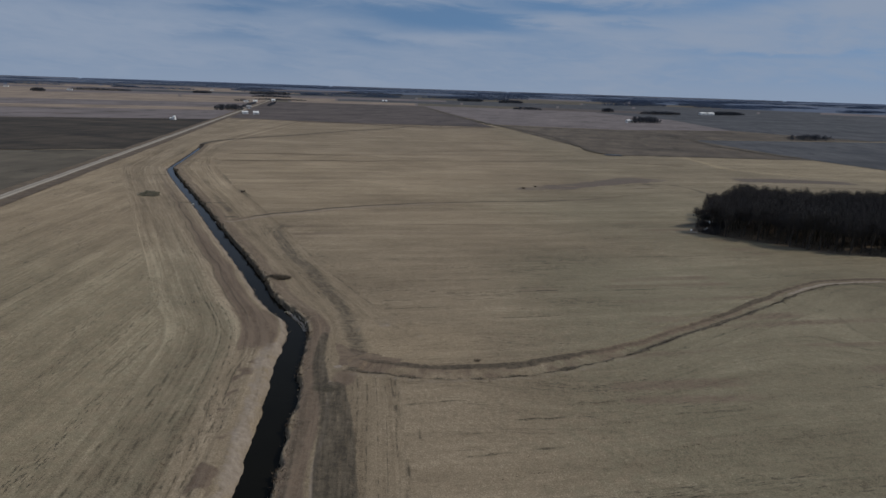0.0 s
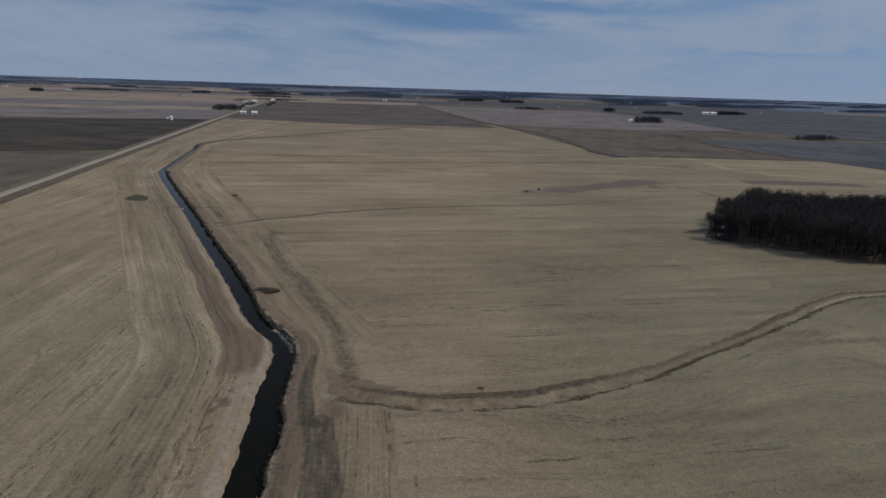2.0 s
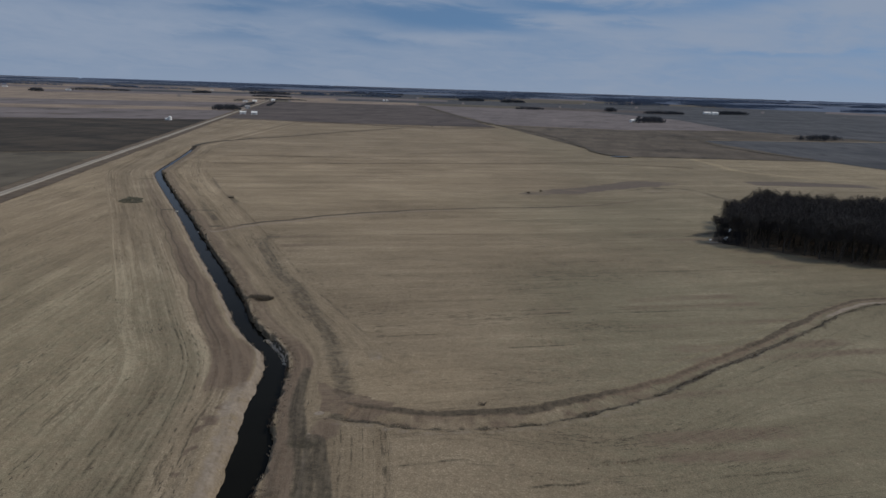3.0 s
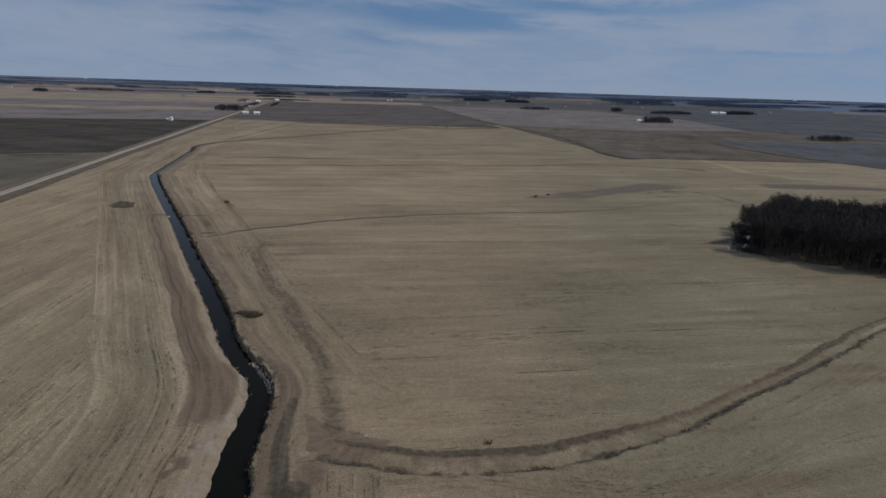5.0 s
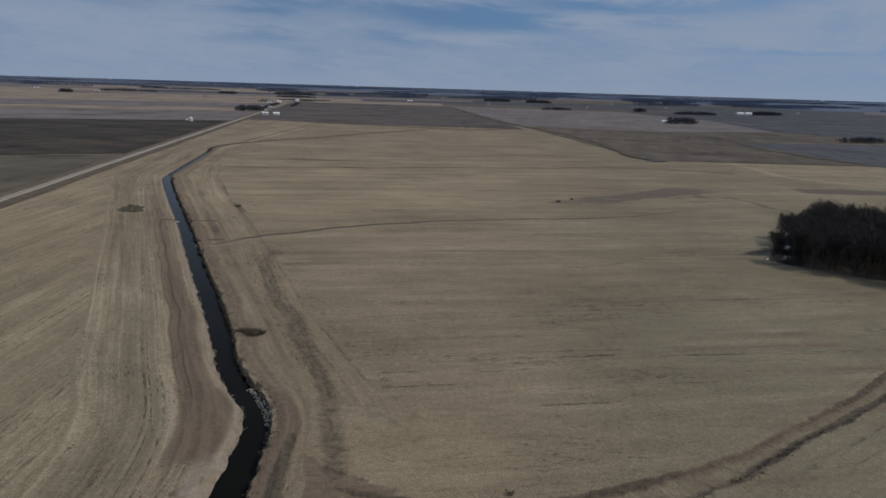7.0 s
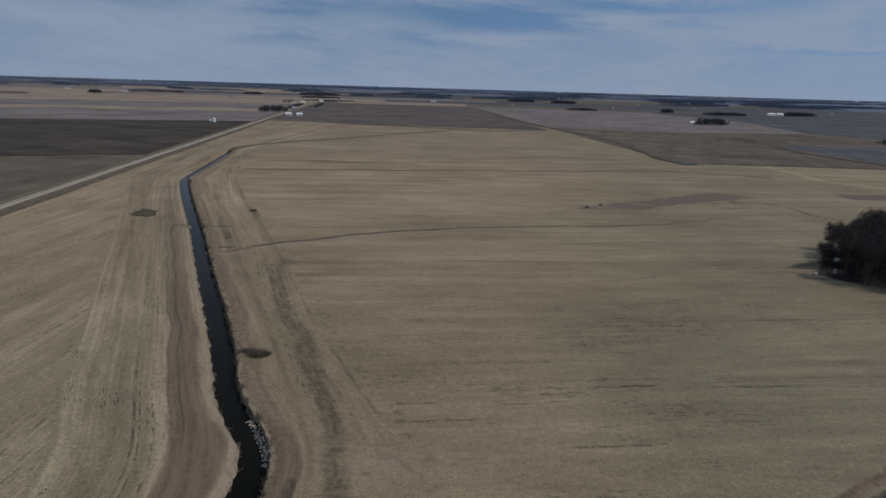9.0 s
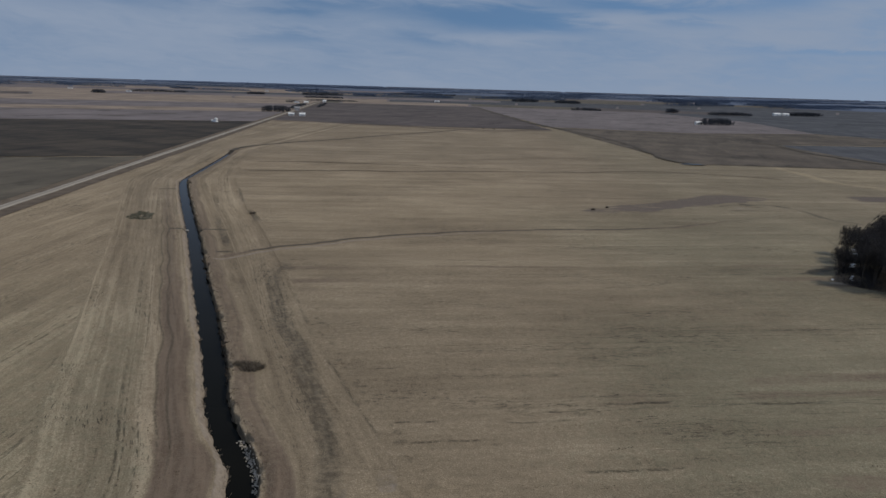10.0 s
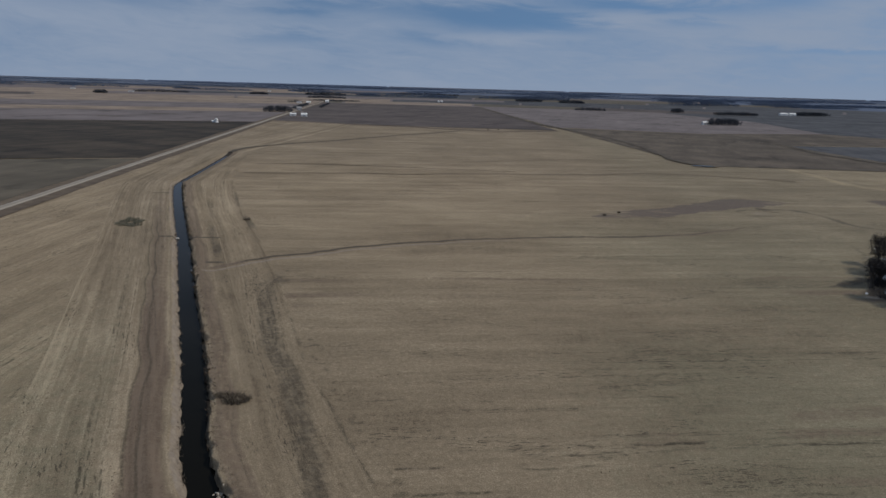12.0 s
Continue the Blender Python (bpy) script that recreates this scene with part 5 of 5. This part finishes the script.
v, f = blades(grove_rng, on_land(bx[ok], by[ok]), 16, 2.4, 0.05, 0.7, 0.45)
stuff("shrubs", v, f, TWIGS, "dark tangled bare shrubs along the edge of the grove", "shrubs")


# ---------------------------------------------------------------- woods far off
def woodlot(x, y, length, depth, tall, turn=0.0, label="dark bare windbreak trees, haze-tinted, on the far plain", seed=None, material=FAR_HAZY_TWIGS):
    """A far stand of bare trees as one mass of many small twigs and stems."""
    x, y, z, k = far_place(x, y)
    length, depth, tall = length * k, depth * k, tall * k
    rng = np.random.default_rng(seed or int(abs(x * 7 + y * 3)) % 99991)
    n = int(np.clip(length * depth / (11 * k * k), 10, 300))
    c, s = math.cos(radians(turn)), math.sin(radians(turn))
    px, py = rng.uniform(-0.5, 0.5, n) * length, rng.uniform(-0.5, 0.5, n) * depth
    tx, ty = x + px * c - py * s, y + px * s + py * c
    th = tall * rng.uniform(0.55, 1.1, n) * (1 - 0.35 * np.abs(px / (0.5 * length)) ** 4)
    per = 34
    cx, cy, ch = np.repeat(tx, per), np.repeat(ty, per), np.repeat(th, per)
    m = len(cx)
    t, r = rng.uniform(0, 2 * math.pi, m), np.sqrt(rng.random(m))
    level = rng.beta(2.0, 1.6, m)
    wide = 0.30 * ch * np.sqrt(np.clip(1 - (2 * level - 1.1) ** 2, 0.08, 1))
    mid = np.stack([cx + wide * r * np.cos(t), cy + wide * r * np.sin(t), ch * (0.1 + 0.86 * level)], 1)
    way = rng.normal(0, 1, (m, 3)) + np.array([0, 0, 0.8])
    way /= np.linalg.norm(way, axis=1)[:, None]
    over = np.cross(way, rng.normal(0, 1, (m, 3)))
    over /= np.linalg.norm(over, axis=1)[:, None]
    size = (0.12 * ch)[:, None]
    verts = np.stack([mid - over * size * 0.35, mid + over * size * 0.35, mid + way * size * 1.5], 1).reshape(-1, 3)
    trunk_w = 0.02 * th
    stems = np.stack([np.stack([tx - trunk_w, ty, 0 * tx], 1), np.stack([tx + trunk_w, ty, 0 * tx], 1), np.stack([tx, ty, th * 0.9], 1)], 1).reshape(-1, 3)
    verts = np.concatenate([verts, stems])
    verts[:, 2] += far_rise(verts[:, 0], verts[:, 1]) + 0.2
    ob = sheet("woodlot", verts, np.arange(len(verts)).reshape(-1, 3), material)
    return tagged(ob, label, "woods", kind="stuff")


WOODS = [
    (-408, 1290, 54, 24, 12, 25), (-562, 1900, 40, 14, 8, 20), (-455, 1600, 330, 9, 6, 100.5), (-424, 1700, 300, 8, 5, 100.5), (-508, 2150, 165, 26, 6.0, 8), (-640, 2560, 150, 40, 9, 10), (-797, 3156, 190, 50, 15, 10),
    (285, 1985, 88, 24, 9, 6), (550, 2050, 36, 22, 13, 5), (680, 1935, 122, 30, 10, 10), (431, 1312, 62, 22, 13, 16), (966, 2120, 112, 32, 12, 12), (536, 908, 72, 18, 8.5, 12), (169, 3093, 120, 40, 14, 4),
    (353, 3003, 110, 40, 14, 4), (-420, 4300, 420, 60, 16, 8), (-1415, 2340, 44, 30, 13, 20), (-1425, 2800, 230, 30, 12, 14), (-1050, 2950, 80, 30, 12, 15)]
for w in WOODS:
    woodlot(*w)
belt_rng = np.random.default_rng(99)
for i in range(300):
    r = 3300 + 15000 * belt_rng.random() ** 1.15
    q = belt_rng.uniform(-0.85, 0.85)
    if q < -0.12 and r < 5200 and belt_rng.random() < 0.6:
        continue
    woodlot(r * math.sin(q), 40 + r * math.cos(q), belt_rng.uniform(0.03, 0.16) * r, 60, belt_rng.uniform(11, 18), belt_rng.normal(8, 10), "far shelterbelt near the horizon, painted haze-blue", seed=1000 + i, material=HAZY_TWIGS)


# ---------------------------------------------------------------- farm buildings
def box(bm, x0, y0, z0, x1, y1, z1):
    v = [bm.verts.new(p) for p in ((x0, y0, z0), (x1, y0, z0), (x1, y1, z0), (x0, y1, z0), (x0, y0, z1), (x1, y0, z1), (x1, y1, z1), (x0, y1, z1))]
    for q in ((3, 2, 1, 0), (4, 5, 6, 7), (0, 1, 5, 4), (1, 2, 6, 5), (2, 3, 7, 6), (3, 0, 4, 7)):
        bm.faces.new([v[i] for i in q])


def farm_shed(name, x, y, length, width, eave, ridge, turn, wall_mat, roof_mat, label, category="shed", group=""):
    """A gabled farm building with walls, a roof with overhang and thickness, and a sliding door."""
    px, py, pz, k = far_place(x, y)
    thing = new(name)
    tagged(thing, label, category, group=group)
    bm = bmesh.new()
    l, w = length / 2, width / 2
    prof = [(-w, 0), (w, 0), (w, eave), (0, ridge), (-w, eave)]
    ends = [[bm.verts.new((sx * l, py_, pz_)) for py_, pz_ in prof] for sx in (-1, 1)]
    bm.faces.new(ends[0][::-1])
    bm.faces.new(ends[1])
    for i in range(5):
        j = (i + 1) % 5
        bm.faces.new((ends[0][i], ends[0][j], ends[1][j], ends[1][i]))
    part("wall", bm, wall_mat, thing)
    for s in (-1, 1):
        bm = bmesh.new()
        rise = (ridge - eave) / w
        a = [(s * (w + 0.5), eave - 0.5 * rise + 0.06), (0, ridge + 0.06), (0, ridge + 0.26), (s * (w + 0.5), eave - 0.5 * rise + 0.26)]
        e2 = [[bm.verts.new((sx * (l + 0.4), yy, zz)) for yy, zz in a] for sx in (-1, 1)]
        bm.faces.new(e2[0])
        bm.faces.new(e2[1][::-1])
        for i in range(4):
            j = (i + 1) % 4
            bm.faces.new((e2[0][i], e2[1][i], e2[1][j], e2[0][j]))
        bmesh.ops.recalc_face_normals(bm, faces=bm.faces)
        part("roof", bm, roof_mat, thing)
    bm = bmesh.new()
    box(bm, -min(2.2, l * 0.5), -w - 0.09, 0.05, min(2.2, l * 0.5), -w - 0.01, eave * 0.8)
    part("door", bm, GALVANISED, thing, "grey sliding door")
    thing.matrix_basis = pose(px, py, pz + 0.2, 0, 0, turn) @ Matrix.Diagonal((k, k, k, 1))
    return thing


def grain_bin(x, y, radius, tall, label):
    """A round ribbed bin with a cone roof, a cap and a ladder."""
    px, py, pz, k = far_place(x, y)
    thing = new("grain_bin")
    tagged(thing, label, "grain bin", group="farm grain bins")
    bm = bmesh.new()
    rings_ = []
    for z in np.linspace(0, tall, 13):
        for dz, rr in ((0, radius), (tall / 26, radius + 0.06)):
            rings_.append([bm.verts.new((rr * math.cos(t), rr * math.sin(t), z + dz)) for t in np.linspace(0, 2 * math.pi, 24, endpoint=False)])
    for r0, r1 in zip(rings_[:-1], rings_[1:]):
        for i in range(24):
            bm.faces.new((r0[i], r0[(i + 1) % 24], r1[(i + 1) % 24], r1[i]))
    part("body", bm, WHITE_STEEL, thing)
    bm = bmesh.new()
    bmesh.ops.create_cone(bm, cap_ends=True, segments=24, radius1=radius + 0.25, radius2=0.4, depth=radius * 0.62, matrix=Matrix.Translation((0, 0, tall + tall / 26 + radius * 0.31)))
    part("roof", bm, WHITE_STEEL, thing)
    bm = bmesh.new()
    bmesh.ops.create_cone(bm, cap_ends=True, segments=16, radius1=0.5, radius2=0.42, depth=0.5, matrix=Matrix.Translation((0, 0, tall + tall / 26 + radius * 0.62 + 0.2)))
    part("cap", bm, GALVANISED, thing)
    bm = bmesh.new()
    for xx in (-0.25, 0.2):
        box(bm, xx, -radius - 0.2, 0.2, xx + 0.05, -radius - 0.15, tall)
    for z in np.arange(0.5, tall, 0.4):
        box(bm, -0.25, -radius - 0.19, z, 0.25, -radius - 0.16, z + 0.04)
    part("ladder", bm, GALVANISED, thing)
    thing.matrix_basis = pose(px, py, pz + 0.2, 0, 0, -30) @ Matrix.Diagonal((k, k, k, 1))
    return thing


grain_bin(-367, 917, 2.3, 4.3, "white steel grain bin at the edge of a black field")
farm_shed("shed", -372, 918, 3.2, 2.8, 2.1, 2.9, 10, WHITE_STEEL, WHITE_STEEL, "small white shed beside a grain bin")
WHITE_ROOFED = "white steel farm shed near the gravel road"
farm_shed("barn", -338, 1160, 10, 7, 3.2, 4.8, 15, WHITE_STEEL, WHITE_STEEL, WHITE_ROOFED, "barn", "white farm sheds")
farm_shed("barn", -316, 1151, 10, 7, 3.4, 5.6, 15, WHITE_STEEL, WHITE_STEEL, WHITE_ROOFED, "barn", "white farm sheds")
farm_shed("house", -395, 1385, 10, 8, 4.5, 7.5, 20, GREY_ROOF, GREY_ROOF, "grey farmhouse among bare windbreak trees", "house")
farm_shed("barn", -500, 2022, 11, 9, 4.5, 7, 15, WHITE_STEEL, WHITE_STEEL, "white barn beside the far end of the road", "barn", "white farm sheds")
farm_shed("barn", -535, 1850, 13, 8, 3.5, 5.5, 20, WHITE_STEEL, GREY_ROOF, "long pale shed in a farmyard", "barn")
farm_shed("barn", -517, 1880, 12, 8, 3.5, 5.5, 20, WHITE_STEEL, WHITE_STEEL, "long pale shed in a farmyard", "barn")
farm_shed("barn", 396, 1312, 8, 6, 4.0, 6.0, 20, WHITE_STEEL, WHITE_STEEL, "small white barn beside a windbreak", "barn")
farm_shed("barn", 405, 1322, 9, 6, 4.0, 6.5, 20, WHITE_STEEL, WHITE_STEEL, "small white barn beside a windbreak", "barn")
farm_shed("barn", 866, 2075, 22, 11, 5, 8, 10, WHITE_STEEL, WHITE_STEEL, "long white livestock barn far off", "barn", "far livestock barns")
farm_shed("barn", 896, 2085, 20, 11, 5, 8, 10, WHITE_STEEL, WHITE_STEEL, "long white livestock barn far off", "barn", "far livestock barns")
for x, y in ((-197, 2485), (-187, 2500)):
    farm_shed("house", x, y, 7, 6, 3.5, 5.5, 10, WHITE_STEEL, WHITE_STEEL, "white farmhouse alone on the plain", "house")
for x, y in ((-1478, 2655), (-1932, 2961), (-1330, 3900)):
    farm_shed("barn", x, y, 20, 10, 4, 6.5, 20, WHITE_STEEL, GREY_ROOF, "pale barn of a far farmstead", "barn", "far pale barns")

# ---------------------------------------------------------------- rubble at the ditch's bend, pipe, sheet metal
rubble = new("rubble")
tagged(rubble, "pale broken rubble stones on the ditch bank at its bend", "rubble")
stone_rng = np.random.default_rng(31)
stone_meshes = []
for i in range(5):
    bm = bmesh.new()
    bmesh.ops.create_icosphere(bm, subdivisions=1, radius=0.5)
    for vtx in bm.verts:
        vtx.co = Vector((vtx.co.x * 1.25, vtx.co.y * 0.9, vtx.co.z * 0.6)) * stone_rng.uniform(0.72, 1.15)
    me = bpy.data.meshes.new("stone")
    bm.to_mesh(me)
    bm.free()
    me.materials.append(STONE)
    stone_meshes.append(me)
for i in range(260):
    y = stone_rng.uniform(139.5, 152.5)
    slope = float(np.interp(y, YY, STEEP))
    half = float(np.interp(y, DITCH[:, 0], DITCH[:, 2]))
    d = half - 0.15 + stone_rng.normal(0, 0.28)
    x, yy = float(ditch_x(y)) + d / math.hypot(1, slope), y - d * slope / math.hypot(1, slope)
    z = max(float(height(np.array(x), np.array(yy))), WATER_LEVEL - 0.05)
    s = stone_rng.uniform(0.18, 0.46)
    ob = new("stone", stone_meshes[i % 5])
    ob.parent = rubble
    ob.matrix_basis = pose(x, yy, z + 0.08 * s, *stone_rng.uniform(0, 360, 3)) @ Matrix.Diagonal((s, s, s, 1))

bm = bmesh.new()
for r, flip in ((0.45, 1), (0.40, -1)):
    loops = []
    for i, xx in enumerate(np.linspace(0, 3.0, 25)):
        rr = r + (0.025 if i % 2 else 0)
        loops.append([bm.verts.new((xx, rr * math.cos(t), rr * math.sin(t))) for t in np.linspace(0, 2 * math.pi, 18, endpoint=False)])
    for r0, r1 in zip(loops[:-1], loops[1:]):
        for i in range(18):
            q = (r0[i], r1[i], r1[(i + 1) % 18], r0[(i + 1) % 18])
            bm.faces.new(q if flip > 0 else q[::-1])
pipe = part("drain_pipe", bm, CORRUGATED)
pipe.matrix_basis = pose(-18.2, 118.6, -0.42, 0, 8, -25)
tagged(pipe, "rusty corrugated drain pipe at the gully's head", "pipe")

def drain_outlet(x, y, z, turn):
    """A white plastic pipe end that pokes out of the bank, with a pale splash stone under it."""
    thing = new("drain_outlet")
    tagged(thing, "white plastic drain pipe end in the ditch bank", "drain pipe", group="drain outlets")
    bm = bmesh.new()
    rings_ = [[bm.verts.new((xx, r * math.cos(t), r * math.sin(t))) for t in np.linspace(0, 2 * math.pi, 14, endpoint=False)] for xx, r in ((0, 0.22), (1.6, 0.22), (1.6, 0.18), (0, 0.18))]
    for r0, r1 in zip(rings_, rings_[1:] + rings_[:1]):
        for i in range(14):
            bm.faces.new((r0[i], r0[(i + 1) % 14], r1[(i + 1) % 14], r1[i]))
    part("pipe", bm, WHITE_STEEL, thing)
    bm = bmesh.new()
    bmesh.ops.create_icosphere(bm, subdivisions=2, radius=0.45)
    for vtx in bm.verts:
        vtx.co = Vector((vtx.co.x * 1.3 + 1.5, vtx.co.y, vtx.co.z * 0.4 - 0.38)) + 0.05 * Vector((math.sin(9 * vtx.co.y), math.cos(7 * vtx.co.x), math.sin(8 * vtx.co.z)))
    part("splash_stone", bm, STONE, thing, "pale splash stone")
    thing.matrix_basis = pose(x, y, z, 0, 6, turn) @ Matrix.Scale(0.62, 4)
    return thing


drain_outlet(-88.0, 256.6, -1.1, 205)
drain_outlet(-112.6, 294.2, -1.1, 25)

for x, y, s, turn in SCRAP.tolist():
    bm = bmesh.new()
    cols = []
    for i in range(13):
        xx, zz = (i / 12 - 0.5) * s, 0.05 * math.sin(i * 1.57) + 0.25 * (i / 12)
        cols.append([bm.verts.new((xx, yy, zz + dz)) for yy, dz in ((-s * 0.3, 0), (s * 0.3, 0.1), (s * 0.3, 0.14), (-s * 0.3, 0.04))])
    for c0, c1 in zip(cols[:-1], cols[1:]):
        for i in range(4):
            bm.faces.new((c0[i], c0[(i + 1) % 4], c1[(i + 1) % 4], c1[i]))
    bm.faces.new(cols[0])
    bm.faces.new(cols[-1][::-1])
    bmesh.ops.recalc_face_normals(bm, faces=bm.faces)
    ob = part("sheet_metal", bm, WHITE_STEEL)
    ob.matrix_basis = pose(x, y, float(height(np.array(x), np.array(y))) + 0.12, 8 + 6 * (turn % 5), 0, turn)
    tagged(ob, "discarded white corrugated sheet metal at the grove's edge", "scrap metal", group="scrap sheets")
